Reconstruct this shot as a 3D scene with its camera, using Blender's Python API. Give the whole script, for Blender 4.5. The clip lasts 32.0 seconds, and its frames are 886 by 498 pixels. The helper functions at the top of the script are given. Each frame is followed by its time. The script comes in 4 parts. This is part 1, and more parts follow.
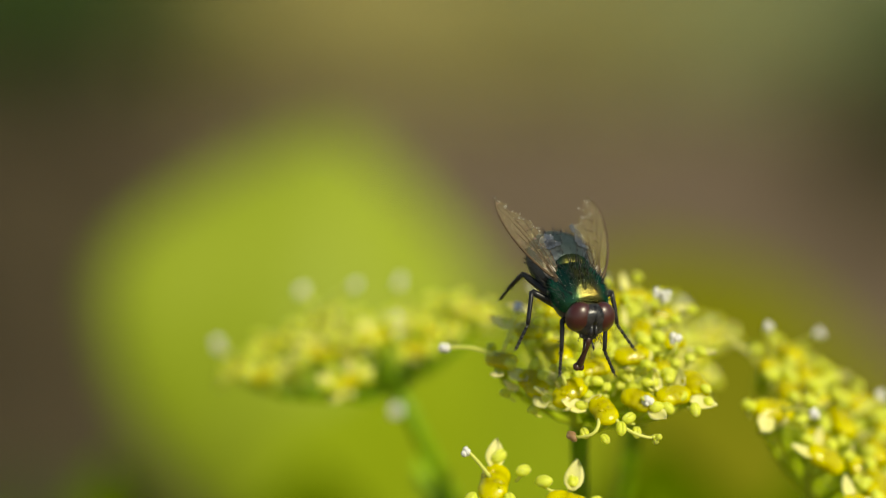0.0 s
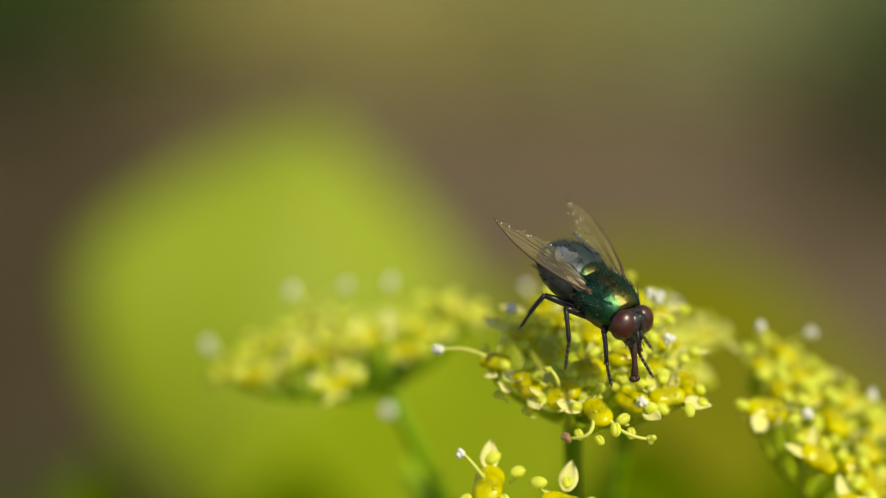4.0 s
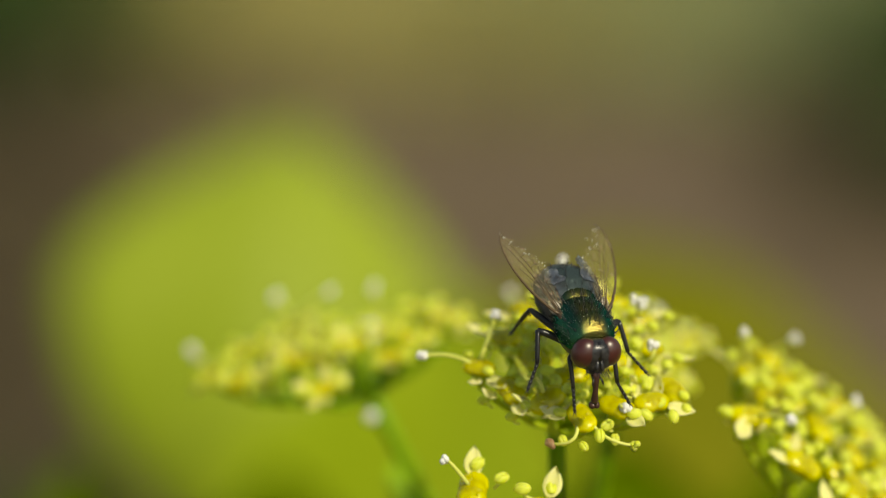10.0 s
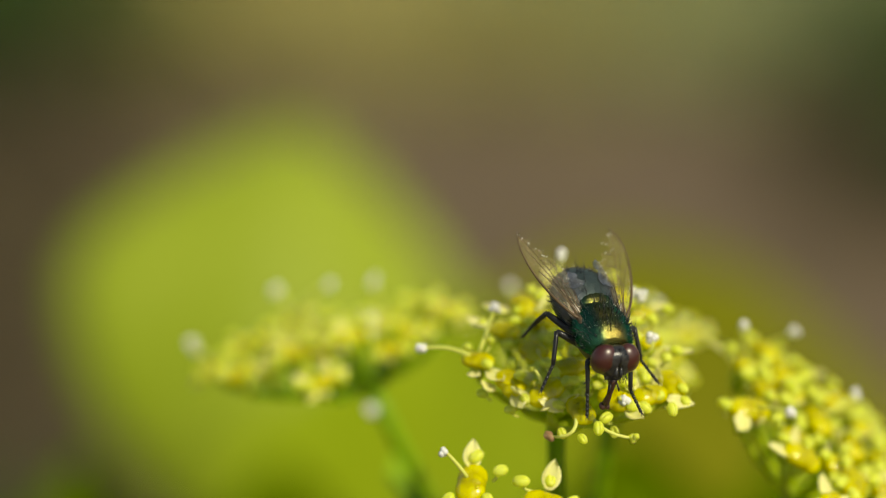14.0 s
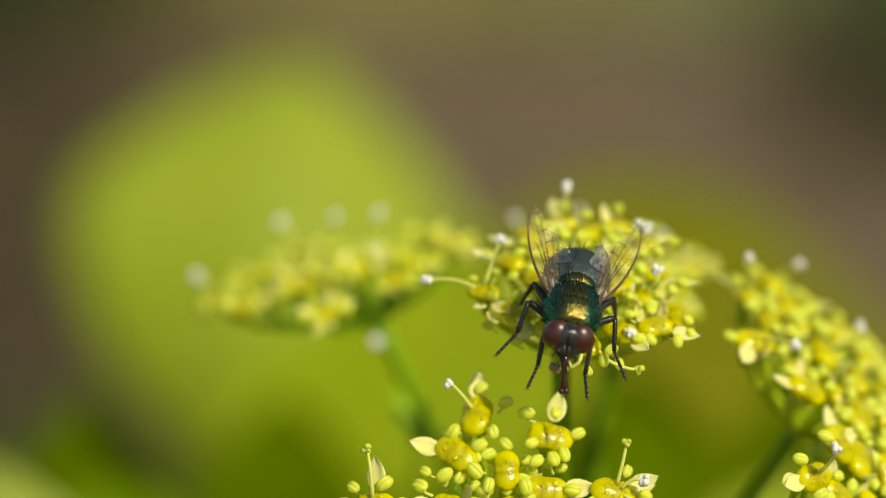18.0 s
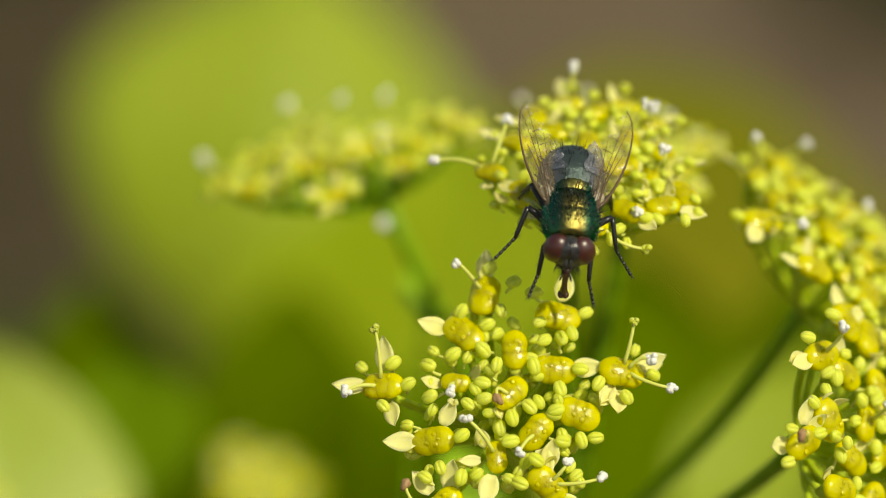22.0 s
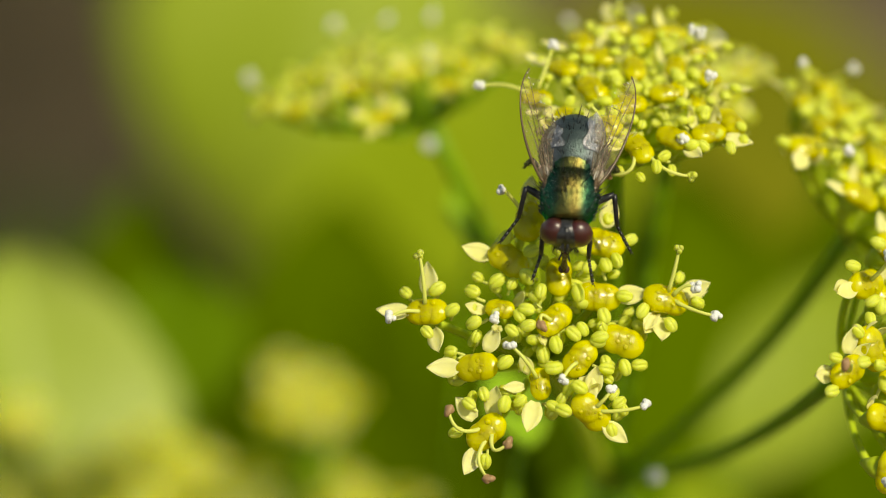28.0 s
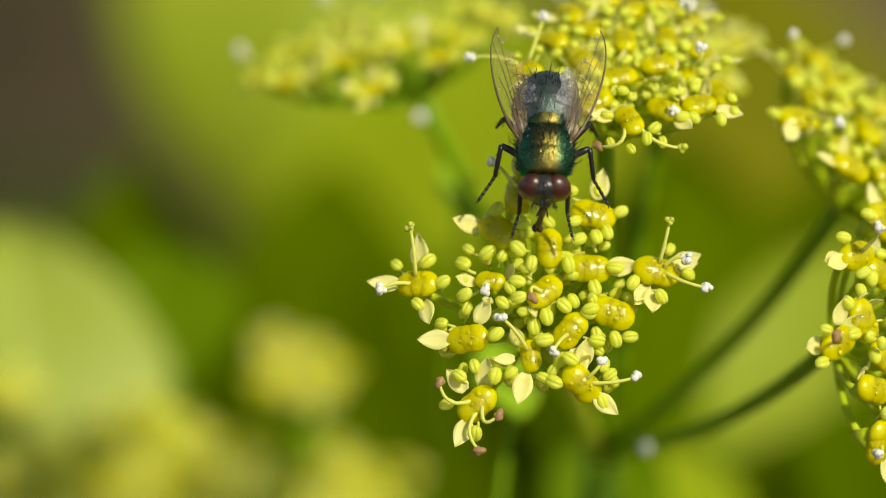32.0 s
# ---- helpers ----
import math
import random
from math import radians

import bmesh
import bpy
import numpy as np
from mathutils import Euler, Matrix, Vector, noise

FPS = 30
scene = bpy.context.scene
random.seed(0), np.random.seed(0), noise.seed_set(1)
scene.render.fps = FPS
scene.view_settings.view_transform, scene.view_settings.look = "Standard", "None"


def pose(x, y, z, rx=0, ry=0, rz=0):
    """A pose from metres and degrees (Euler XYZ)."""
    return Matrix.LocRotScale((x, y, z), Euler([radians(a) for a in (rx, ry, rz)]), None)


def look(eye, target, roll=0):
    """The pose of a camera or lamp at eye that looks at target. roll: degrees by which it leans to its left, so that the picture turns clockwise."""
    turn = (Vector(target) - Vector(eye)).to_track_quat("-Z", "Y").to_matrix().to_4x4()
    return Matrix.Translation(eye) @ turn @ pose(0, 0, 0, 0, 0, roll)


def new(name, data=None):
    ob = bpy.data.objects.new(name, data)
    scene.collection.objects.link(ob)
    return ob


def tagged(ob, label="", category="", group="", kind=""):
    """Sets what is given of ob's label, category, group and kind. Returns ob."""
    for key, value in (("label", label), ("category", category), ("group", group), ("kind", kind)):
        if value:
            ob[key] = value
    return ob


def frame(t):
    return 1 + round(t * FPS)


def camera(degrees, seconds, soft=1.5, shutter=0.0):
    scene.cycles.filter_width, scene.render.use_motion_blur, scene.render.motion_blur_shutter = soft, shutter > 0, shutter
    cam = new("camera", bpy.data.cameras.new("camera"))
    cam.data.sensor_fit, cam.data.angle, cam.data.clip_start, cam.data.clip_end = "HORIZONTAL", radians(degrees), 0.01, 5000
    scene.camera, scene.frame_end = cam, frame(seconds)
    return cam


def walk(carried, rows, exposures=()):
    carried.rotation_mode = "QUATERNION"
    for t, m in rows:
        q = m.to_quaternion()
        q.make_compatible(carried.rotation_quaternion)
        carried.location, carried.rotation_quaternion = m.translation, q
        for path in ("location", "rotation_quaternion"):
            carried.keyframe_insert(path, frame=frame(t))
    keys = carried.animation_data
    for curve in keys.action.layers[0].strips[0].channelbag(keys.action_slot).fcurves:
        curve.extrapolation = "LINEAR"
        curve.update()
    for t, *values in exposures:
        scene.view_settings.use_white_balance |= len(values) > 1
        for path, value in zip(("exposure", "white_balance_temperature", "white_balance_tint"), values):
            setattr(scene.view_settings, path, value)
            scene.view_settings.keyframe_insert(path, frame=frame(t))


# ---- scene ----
# the lens: a long macro lens, focused on the fly
cam = camera(13.7, 32.0, soft=1.0)
cam.data.dof.use_dof = True
cam.data.dof.focus_distance, cam.data.dof.aperture_fstop = 0.2052, 15
SKY_STRENGTH, SUN_STRENGTH = 0.1, 3.75


def aim(tilt, pan, roll, aside, ahead, above):
    """The camera's pose: turns in degrees, small shifts in millimetres from its first stand."""
    e, a, p = radians(25), radians(tilt), radians(pan)
    eye = Vector((aside, -200 * math.cos(e), 200 * math.sin(e))) + Vector((0, math.cos(e), -math.sin(e))) * ahead + Vector((0, math.sin(e), math.cos(e))) * above
    eye = eye * 0.001 + Vector((0, 0, 0.6))
    return look(eye, eye + Vector((math.sin(p) * math.cos(a), math.cos(p) * math.cos(a), -math.sin(a))), roll)


PATH = [
    (0, 20.509, 0.118, -0.137, 1.42, 0.00, -0.75),
    (0.5, 20.473, 0.168, -0.135, 1.40, 0.00, -0.72),
    (1, 20.513, 0.257, -0.148, 1.35, 0.00, -0.68),
    (1.5, 20.536, 0.290, -0.164, 1.27, 0.00, -0.58),
    (2, 20.519, 0.326, -0.165, 1.11, 0.00, -0.49),
    (2.5, 20.555, 0.394, -0.195, 0.80, 0.00, -0.44),
    (3, 20.619, 0.534, -0.187, 0.29, 0.00, -0.19),
    (3.5, 20.674, 0.636, -0.148, -0.04, 0.00, 0.01),
    (5.5, 20.750, 0.751, -0.117, -0.26, 0.00, 0.13),
    (6, 20.754, 0.781, -0.116, -0.30, 0.00, 0.02),
    (6.5, 20.753, 0.787, -0.128, -0.32, 0.00, 0.05),
    (7, 20.708, 0.791, -0.115, -0.33, 0.00, 0.03),
    (7.5, 20.598, 0.841, -0.070, -0.38, 0.00, 0.09),
    (8, 20.550, 0.927, -0.055, -0.46, 0.00, 0.14),
    (8.5, 20.627, 0.979, -0.052, -0.54, 0.00, 0.23),
    (9, 20.605, 1.007, -0.008, -0.52, 0.00, 0.20),
    (9.5, 20.595, 0.991, 0.019, -0.35, 0.00, 0.27),
    (10, 20.625, 0.981, -0.021, -0.25, 0.00, 0.11),
    (10.5, 20.685, 0.920, -0.021, -0.12, 0.00, 0.03),
    (11, 20.630, 0.876, -0.039, -0.03, 0.00, -0.12),
    (11.5, 20.628, 0.798, -0.096, 0.23, 0.00, -0.36),
    (12, 20.621, 0.786, -0.073, 0.30, 0.00, -0.36),
    (12.5, 20.588, 0.790, -0.101, 0.30, 0.00, -0.29),
    (13, 20.623, 0.778, -0.095, 0.42, 0.00, -0.22),
    (13.5, 20.623, 0.800, -0.092, 0.40, 0.00, -0.20),
    (14, 20.657, 0.858, -0.086, 0.23, 0.00, -0.19),
    (14.5, 20.886, 0.950, -0.098, -0.05, 0.00, -0.03),
    (16.5, 21.430, 1.032, -0.073, 0.01, 0.00, -0.21),
    (17, 21.469, 0.996, -0.027, -0.01, 0.00, -0.38),
    (17.5, 21.558, 0.905, 0.014, 0.01, 0.00, -0.33),
    (18, 21.645, 0.855, -0.005, -0.08, 0.00, -0.45),
    (18.5, 21.666, 0.826, -0.053, -0.21, 0.00, -0.46),
    (19, 21.727, 0.767, -0.085, -0.34, 0.00, -0.47),
    (19.5, 21.925, 0.660, -0.109, -0.29, 0.00, -0.68),
    (20, 22.350, 0.590, -0.123, -0.16, 0.00, -0.87),
    (20.5, 22.473, 0.614, -0.152, -0.08, 0.00, -1.02),
    (21, 22.603, 0.623, -0.152, 0.04, 0.00, -1.15),
    (21.5, 22.877, 0.690, -0.208, -0.00, 0.00, -1.22),
    (22, 23.285, 0.769, -0.244, -0.23, 0.00, -1.27),
    (22.5, 23.422, 0.737, -0.302, -0.60, 0.00, -1.02),
    (23, 23.760, 0.613, -0.318, -1.01, 0.00, -0.66),
    (23.5, 24.138, 0.636, -0.339, -1.19, 0.00, -0.18),
    (24, 24.506, 0.557, -0.196, -0.79, 0.00, 0.55),
    (24.5, 24.635, 0.341, -0.187, -0.65, 0.00, 0.91),
    (25, 24.793, 0.042, -0.207, -0.47, 0.00, 1.04),
    (25.5, 25.028, -0.010, -0.270, -0.42, 0.00, 0.90),
    (27.5, 25.005, 0.052, -0.277, -0.12, 0.00, 1.04),
    (28, 25.086, -0.087, -0.256, 0.07, 0.00, 1.10),
    (28.5, 25.298, 0.073, -0.237, 0.18, 0.00, 1.10),
    (29, 25.231, 0.178, -0.243, 0.08, 0.00, 1.10),
    (29.5, 25.445, 0.072, -0.281, -0.01, 0.00, 1.08),
    (30, 25.489, 0.029, -0.287, -0.03, 0.00, 1.04),
    (30.5, 25.560, 0.048, -0.301, -0.02, 0.00, 1.12),
    (31, 25.543, 0.137, -0.258, 0.18, 0.00, 1.18),
    (31.5, 25.551, 0.183, -0.253, 0.31, 0.00, 1.25),
    (32, 25.566, 0.014, -0.279, 0.26, 0.00, 1.26),
]
walk(cam, [(t, aim(*row)) for t, *row in PATH], exposures=[(0, 0.0, 8300, 0.0), (32, 0.0, 8300, 0.0)])

# world, sun and exposure: late-spring sun over the photographer's right shoulder
SUN_TO = Vector((0.44, -0.50, 0.745)).normalized()
world = bpy.data.worlds.new("sky")
scene.world = world
world.use_nodes = True
_n, _l = world.node_tree.nodes, world.node_tree.links
_sky = _n.new("ShaderNodeTexSky")
_sky.sky_type, _sky.sun_disc = "NISHITA", False
_sky.sun_elevation = math.asin(SUN_TO.z)
_sky.sun_rotation = math.atan2(SUN_TO.x, SUN_TO.y)
_n["Background"].inputs["Strength"].default_value = SKY_STRENGTH
_l.new(_sky.outputs[0], _n["Background"].inputs["Color"])
sun_data = bpy.data.lights.new("sun", "SUN")
sun_data.energy, sun_data.angle, sun_data.color = SUN_STRENGTH, radians(0.53), (1.0, 0.96, 0.88)
sun = new("sun", sun_data)
sun.matrix_world = look(SUN_TO * 5, (0, 0, 0))

MM = 0.001
O = Vector((0, 0, 0.6))


def w(x, y, z):
    """A place from millimetres round the flower head."""
    return O + Vector((x, y, z)) * MM


# ---- materials ----
def nodes_of(name):
    m = bpy.data.materials.new(name)
    m.use_nodes = True
    return m, m.node_tree.nodes, m.node_tree.links, m.node_tree.nodes["Principled BSDF"]


def mottled(n, l, col, var, scale, detail_scale, per_object=0.0):
    """A colour that varies at two scales of noise, and from piece to piece."""
    tc = n.new("ShaderNodeTexCoord")
    a, b = n.new("ShaderNodeTexNoise"), n.new("ShaderNodeTexNoise")
    a.inputs["Scale"].default_value, b.inputs["Scale"].default_value = scale, detail_scale
    a.inputs["Detail"].default_value, b.inputs["Detail"].default_value = 3, 4
    for t in (a, b):
        l.new(tc.outputs["Object"], t.inputs["Vector"])
    mix = n.new("ShaderNodeMix")
    mix.data_type = "RGBA"
    mix.inputs[6].default_value, mix.inputs[7].default_value = (*col, 1), (*var, 1)
    add = n.new("ShaderNodeMath")
    add.operation, add.use_clamp = "MULTIPLY_ADD", True
    l.new(a.outputs["Fac"], add.inputs[0])
    add.inputs[1].default_value = 1.6
    sub = n.new("ShaderNodeMath")
    sub.operation = "MULTIPLY_ADD"
    l.new(b.outputs["Fac"], sub.inputs[0])
    sub.inputs[1].default_value, sub.inputs[2].default_value = 0.8, -0.75
    if per_object:
        info = n.new("ShaderNodeObjectInfo")
        rnd = n.new("ShaderNodeMath")
        rnd.operation = "MULTIPLY_ADD"
        l.new(info.outputs["Random"], rnd.inputs[0])
        rnd.inputs[1].default_value = per_object
        l.new(sub.outputs[0], rnd.inputs[2])
        l.new(rnd.outputs[0], add.inputs[2])
    else:
        l.new(sub.outputs[0], add.inputs[2])
    l.new(add.outputs[0], mix.inputs[0])
    return mix.outputs[2], b.outputs["Fac"]


def bumped(n, l, p, fac, strength, distance):
    bump = n.new("ShaderNodeBump")
    bump.inputs["Strength"].default_value, bump.inputs["Distance"].default_value = strength, distance
    l.new(fac, bump.inputs["Height"])
    l.new(bump.outputs[0], p.inputs["Normal"])


def solid(name, col, var, rough, scale=900, fine=6000, metal=0.0, bump=0.3, dist=0.00004, per_object=0.0, coat=0.0):
    m, n, l, p = nodes_of(name)
    c, f = mottled(n, l, col, var, scale, fine, per_object)
    l.new(c, p.inputs["Base Color"])
    p.inputs["Roughness"].default_value, p.inputs["Metallic"].default_value = rough, metal
    p.inputs["Coat Weight"].default_value, p.inputs["Coat Roughness"].default_value = coat, 0.33
    bumped(n, l, p, f, bump, dist)
    return m


def leafy(name, col, var, thru, share, rough=0.45, scale=900, fine=6000, bump=0.25, dist=0.00004, per_object=0.0, spec=0.25, deep=0.0):
    """A thin plant surface that lets part of the light through."""
    m, n, l, p = nodes_of(name)
    c, f = mottled(n, l, col, var, scale, fine, per_object)
    l.new(c, p.inputs["Base Color"])
    p.inputs["Roughness"].default_value = rough
    p.inputs["Specular IOR Level"].default_value = spec
    p.inputs["Subsurface Weight"].default_value, p.inputs["Subsurface Scale"].default_value = deep, 0.0006
    p.inputs["Subsurface Radius"].default_value = (1.0, 1.0, 0.25)
    bumped(n, l, p, f, bump, dist)
    tr, mx = n.new("ShaderNodeBsdfTranslucent"), n.new("ShaderNodeMixShader")
    tr.inputs["Color"].default_value = (*thru, 1)
    mx.inputs[0].default_value = share
    l.new(p.outputs[0], mx.inputs[1])
    l.new(tr.outputs[0], mx.inputs[2])
    l.new(mx.outputs[0], n["Material Output"].inputs["Surface"])
    return m


M_DISC = leafy("nectar disc", (0.73, 0.65, 0.004), (0.80, 0.74, 0.012), (1.0, 0.94, 0.015), 0.30, 0.2, 1500, 7000, 0.5, 0.00006, 0.25, 0.5, 0.6)
_p = M_DISC.node_tree.nodes["Principled BSDF"]
_p.inputs["Coat Weight"].default_value, _p.inputs["Coat Roughness"].default_value = 0.35, 0.07
M_PETAL = leafy("cream petal", (0.88, 0.86, 0.25), (0.95, 0.92, 0.38), (1.0, 0.98, 0.30), 0.28, 0.5, 1200, 5000, 0.3, 0.00005, 0.5, 0.2, 0.3)
M_ANTHER = leafy("pale yellow anther", (0.67, 0.74, 0.08), (0.76, 0.81, 0.14), (0.95, 1.0, 0.12), 0.30, 0.38, 1500, 8000, 0.3, 0.00003, 0.5, 0.3, 0.55)
M_FILAMENT = leafy("pale filament", (0.74, 0.77, 0.15), (0.82, 0.83, 0.25), (0.75, 0.8, 0.2), 0.25, 0.5)
M_DEW = leafy("dewy pollen white", (0.80, 0.80, 0.76), (0.88, 0.88, 0.86), (0.8, 0.8, 0.78), 0.08, 0.25, 3000, 12000, 0.8, 0.00008)
M_WITHER = solid("withered brown anther", (0.24, 0.12, 0.05), (0.42, 0.27, 0.13), 0.55, 2500, 9000, 0, 0.6, 0.00006)
M_STEM = leafy("green stem", (0.16, 0.31, 0.008), (0.22, 0.39, 0.015), (0.25, 0.42, 0.02), 0.1, 0.42, 400, 3000, 0.25, 0.00004, 0.0, 0.2, 0.4)
M_PEDICEL = leafy("yellow-green flower stalk", (0.44, 0.58, 0.03), (0.54, 0.64, 0.05), (0.6, 0.78, 0.02), 0.12, 0.45, 600, 4000, 0.25, 0.00004, 0.0, 0.25, 0.5)
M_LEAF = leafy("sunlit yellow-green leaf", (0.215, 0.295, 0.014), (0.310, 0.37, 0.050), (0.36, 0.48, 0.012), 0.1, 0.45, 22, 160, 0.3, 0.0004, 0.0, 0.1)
M_LEAF_MID = leafy("mid-green leaf", (0.215, 0.300, 0.012), (0.300, 0.370, 0.028), (0.36, 0.50, 0.010), 0.1, 0.45, 22, 160, 0.3, 0.0004, 0.0, 0.02)
# dull olive: a leaf whose shade is put into its base colour
M_LEAF_OLIVE_SHADED = leafy("olive leaf with shade in its colour", (0.135, 0.142, 0.007), (0.185, 0.188, 0.012), (0.2, 0.22, 0.006), 0.1, 0.5, 22, 160, 0.3, 0.0004, 0.0, 0.02)
M_LEAF_PALE = leafy("pale glossy leaf", (0.23, 0.31, 0.03), (0.34, 0.41, 0.08), (0.40, 0.50, 0.02), 0.1, 0.38, 60, 400, 0.3, 0.0003, 0.0, 0.16)
M_LEAF_GREEN = leafy("deep green leaf", (0.085, 0.155, 0.004), (0.12, 0.20, 0.008), (0.16, 0.34, 0.004), 0.1, 0.45, 60, 400, 0.3, 0.0003, 0.0, 0.02)
M_SOIL = solid("dry brown soil", (0.150, 0.103, 0.062), (0.085, 0.062, 0.036), 0.9, 6, 60, 0, 0.8, 0.01)
M_STRAW = leafy("dry straw grass", (0.50, 0.44, 0.17), (0.40, 0.36, 0.13), (0.42, 0.38, 0.12), 0.25, 0.6, 8, 60)
M_WEED = leafy("dark green weeds", (0.040, 0.070, 0.014), (0.065, 0.10, 0.022), (0.06, 0.12, 0.012), 0.25, 0.5, 8, 60)
M_DEAD = leafy("withered dark brown weeds", (0.085, 0.066, 0.038), (0.13, 0.10, 0.055), (0.10, 0.08, 0.04), 0.2, 0.7, 8, 60)
M_SAGE = leafy("grey-green grass", (0.34, 0.37, 0.18), (0.26, 0.29, 0.14), (0.28, 0.34, 0.13), 0.25, 0.5, 8, 60)
# undergrowth green kept dark: the shade is put into the leaf colour
M_SHADE = leafy("undergrowth leaf with shade in its green", (0.075, 0.132, 0.002), (0.105, 0.165, 0.004), (0.12, 0.22, 0.002), 0.1, 0.55, 40, 300, 0.3, 0.0003, 0.0, 0.02)
M_LEAF_LIME = leafy("fresh lime-green leaf", (0.27, 0.46, 0.02), (0.34, 0.52, 0.04), (0.42, 0.68, 0.02), 0.1, 0.5, 60, 400, 0.3, 0.0003)
# only half clear, the rest white: the sun glint is put into the colour
M_DROP, _a, _b, _p = nodes_of("dew drop")
_p.inputs["Base Color"].default_value = (0.97, 0.98, 0.98, 1)
_p.inputs["Transmission Weight"].default_value, _p.inputs["IOR"].default_value, _p.inputs["Roughness"].default_value = 0.45, 1.33, 0.05

def cuticle(name, flank, flank2, middle, middle2, wide, rough, metal, tint):
    """Metallic cuticle: one colour along the middle of the back, another on the flanks."""
    m, n, l, p = nodes_of(name)
    c1, f = mottled(n, l, flank, flank2, 700, 9000)
    c2, g = mottled(n, l, middle, middle2, 900, 11000)
    tc, xyz = n.new("ShaderNodeTexCoord"), n.new("ShaderNodeSeparateXYZ")
    l.new(tc.outputs["Object"], xyz.inputs[0])
    ab, rng_map, mix = n.new("ShaderNodeMath"), n.new("ShaderNodeMapRange"), n.new("ShaderNodeMix")
    ab.operation, mix.data_type = "ABSOLUTE", "RGBA"
    l.new(xyz.outputs["Y"], ab.inputs[0])
    l.new(ab.outputs[0], rng_map.inputs["Value"])
    rng_map.inputs["From Min"].default_value, rng_map.inputs["From Max"].default_value = wide * 0.35 * 0.001, wide * 0.001
    rng_map.interpolation_type = "SMOOTHSTEP"
    l.new(rng_map.outputs[0], mix.inputs[0])
    l.new(c2, mix.inputs[6])
    l.new(c1, mix.inputs[7])
    l.new(mix.outputs[2], p.inputs["Base Color"])
    p.inputs["Metallic"].default_value, p.inputs["Roughness"].default_value = metal, rough
    p.inputs["Specular Tint"].default_value = (*tint, 1)
    bumped(n, l, p, f, 0.9, 0.00005)
    return m


M_FLY_GREEN = cuticle("golden-green metallic cuticle", (0.018, 0.105, 0.07), (0.06, 0.19, 0.085), (0.25, 0.165, 0.04), (0.09, 0.15, 0.045), 1.05, 0.23, 1.0, (0.15, 0.75, 0.75))
M_FLY_BLUE = cuticle("blue-green metallic abdomen cuticle", (0.075, 0.085, 0.096), (0.15, 0.165, 0.178), (0.045, 0.070, 0.066), (0.09, 0.115, 0.11), 1.2, 0.30, 0.6, (0.5, 0.58, 0.62))
M_EYE = solid("dark red compound eye", (0.040, 0.006, 0.004), (0.060, 0.010, 0.006), 0.40, 900, 22000, 0, 0.25, 0.00001, 0, 0.7)
M_BLACK = solid("black chitin", (0.008, 0.008, 0.009), (0.02, 0.02, 0.022), 0.32, 1500, 12000, 0, 0.4, 0.00002)
M_FACE = solid("silver-grey dusted face", (0.085, 0.085, 0.09), (0.010, 0.010, 0.012), 0.28, 2600, 12000, 0.5, 0.5, 0.00003)
M_PROB = solid("dark brown proboscis", (0.035, 0.016, 0.012), (0.08, 0.035, 0.025), 0.25, 2500, 9000, 0, 0.5, 0.00003)
M_CALYPTER = leafy("whitish wing scale", (0.40, 0.36, 0.32), (0.58, 0.54, 0.50), (0.5, 0.46, 0.42), 0.3, 0.35, 1500, 7000)
M_VEIN = solid("brown wing vein", (0.075, 0.048, 0.026), (0.14, 0.09, 0.045), 0.35, 900, 6000, 0, 0.2, 0.00001)

M_WING, _a, _b, _p = nodes_of("clear wing membrane")
_c, _f = mottled(_a, _b, (0.40, 0.35, 0.18), (0.56, 0.50, 0.30), 900, 5200)
_b.new(_c, _p.inputs["Base Color"])
_p.inputs["Roughness"].default_value, _p.inputs["Specular IOR Level"].default_value = 0.16, 1.0
_p.inputs["Thin Film Thickness"].default_value, _p.inputs["Thin Film IOR"].default_value = 420, 1.56
bumped(_a, _b, _p, _f, 0.9, 0.00016)
_t, _x = _a.new("ShaderNodeBsdfTransparent"), _a.new("ShaderNodeMixShader")
_t.inputs["Color"].default_value = (0.985, 0.975, 0.945, 1)
_g = _a.new("ShaderNodeMapRange")
_g.inputs["From Min"].default_value, _g.inputs["From Max"].default_value = 0.56, 0.72
_g.inputs["To Min"].default_value, _g.inputs["To Max"].default_value = 0.07, 0.40
_b.new(_f, _g.inputs["Value"])
_b.new(_g.outputs[0], _x.inputs[0])
_b.new(_t.outputs[0], _x.inputs[1])
_b.new(_p.outputs[0], _x.inputs[2])
_b.new(_x.outputs[0], _a["Material Output"].inputs["Surface"])

M_SILVER = solid("silvery crumpled membrane", (0.10, 0.11, 0.12), (0.85, 0.85, 0.88), 0.2, 2600, 7000, 0.85, 1.0, 0.00012)
_a, _b = M_SILVER.node_tree.nodes, M_SILVER.node_tree.links
_t, _x = _a.new("ShaderNodeBsdfTransparent"), _a.new("ShaderNodeMixShader")
_x.inputs[0].default_value = 0.5
_b.new(_t.outputs[0], _x.inputs[1])
_b.new(_a["Principled BSDF"].outputs[0], _x.inputs[2])
_b.new(_x.outputs[0], _a["Material Output"].inputs["Surface"])

# ---- building blocks ----
def mesh_of(name, bm, *mats):
    me = bpy.data.meshes.new(name)
    bm.normal_update()
    bm.to_mesh(me)
    bm.free()
    for m in mats:
        me.materials.append(m)
    me.polygons.foreach_set("use_smooth", [True] * len(me.polygons))
    return me


def part(name, data, parent, m=None, label="", mat=None):
    """One mesh under a thing or a part. data: a mesh, or a bmesh with its material."""
    if isinstance(data, bmesh.types.BMesh):
        data = mesh_of(name, data, mat)
    ob = new(name, data)
    ob.parent = parent
    ob.matrix_basis = m if m is not None else Matrix()
    return tagged(ob, label)


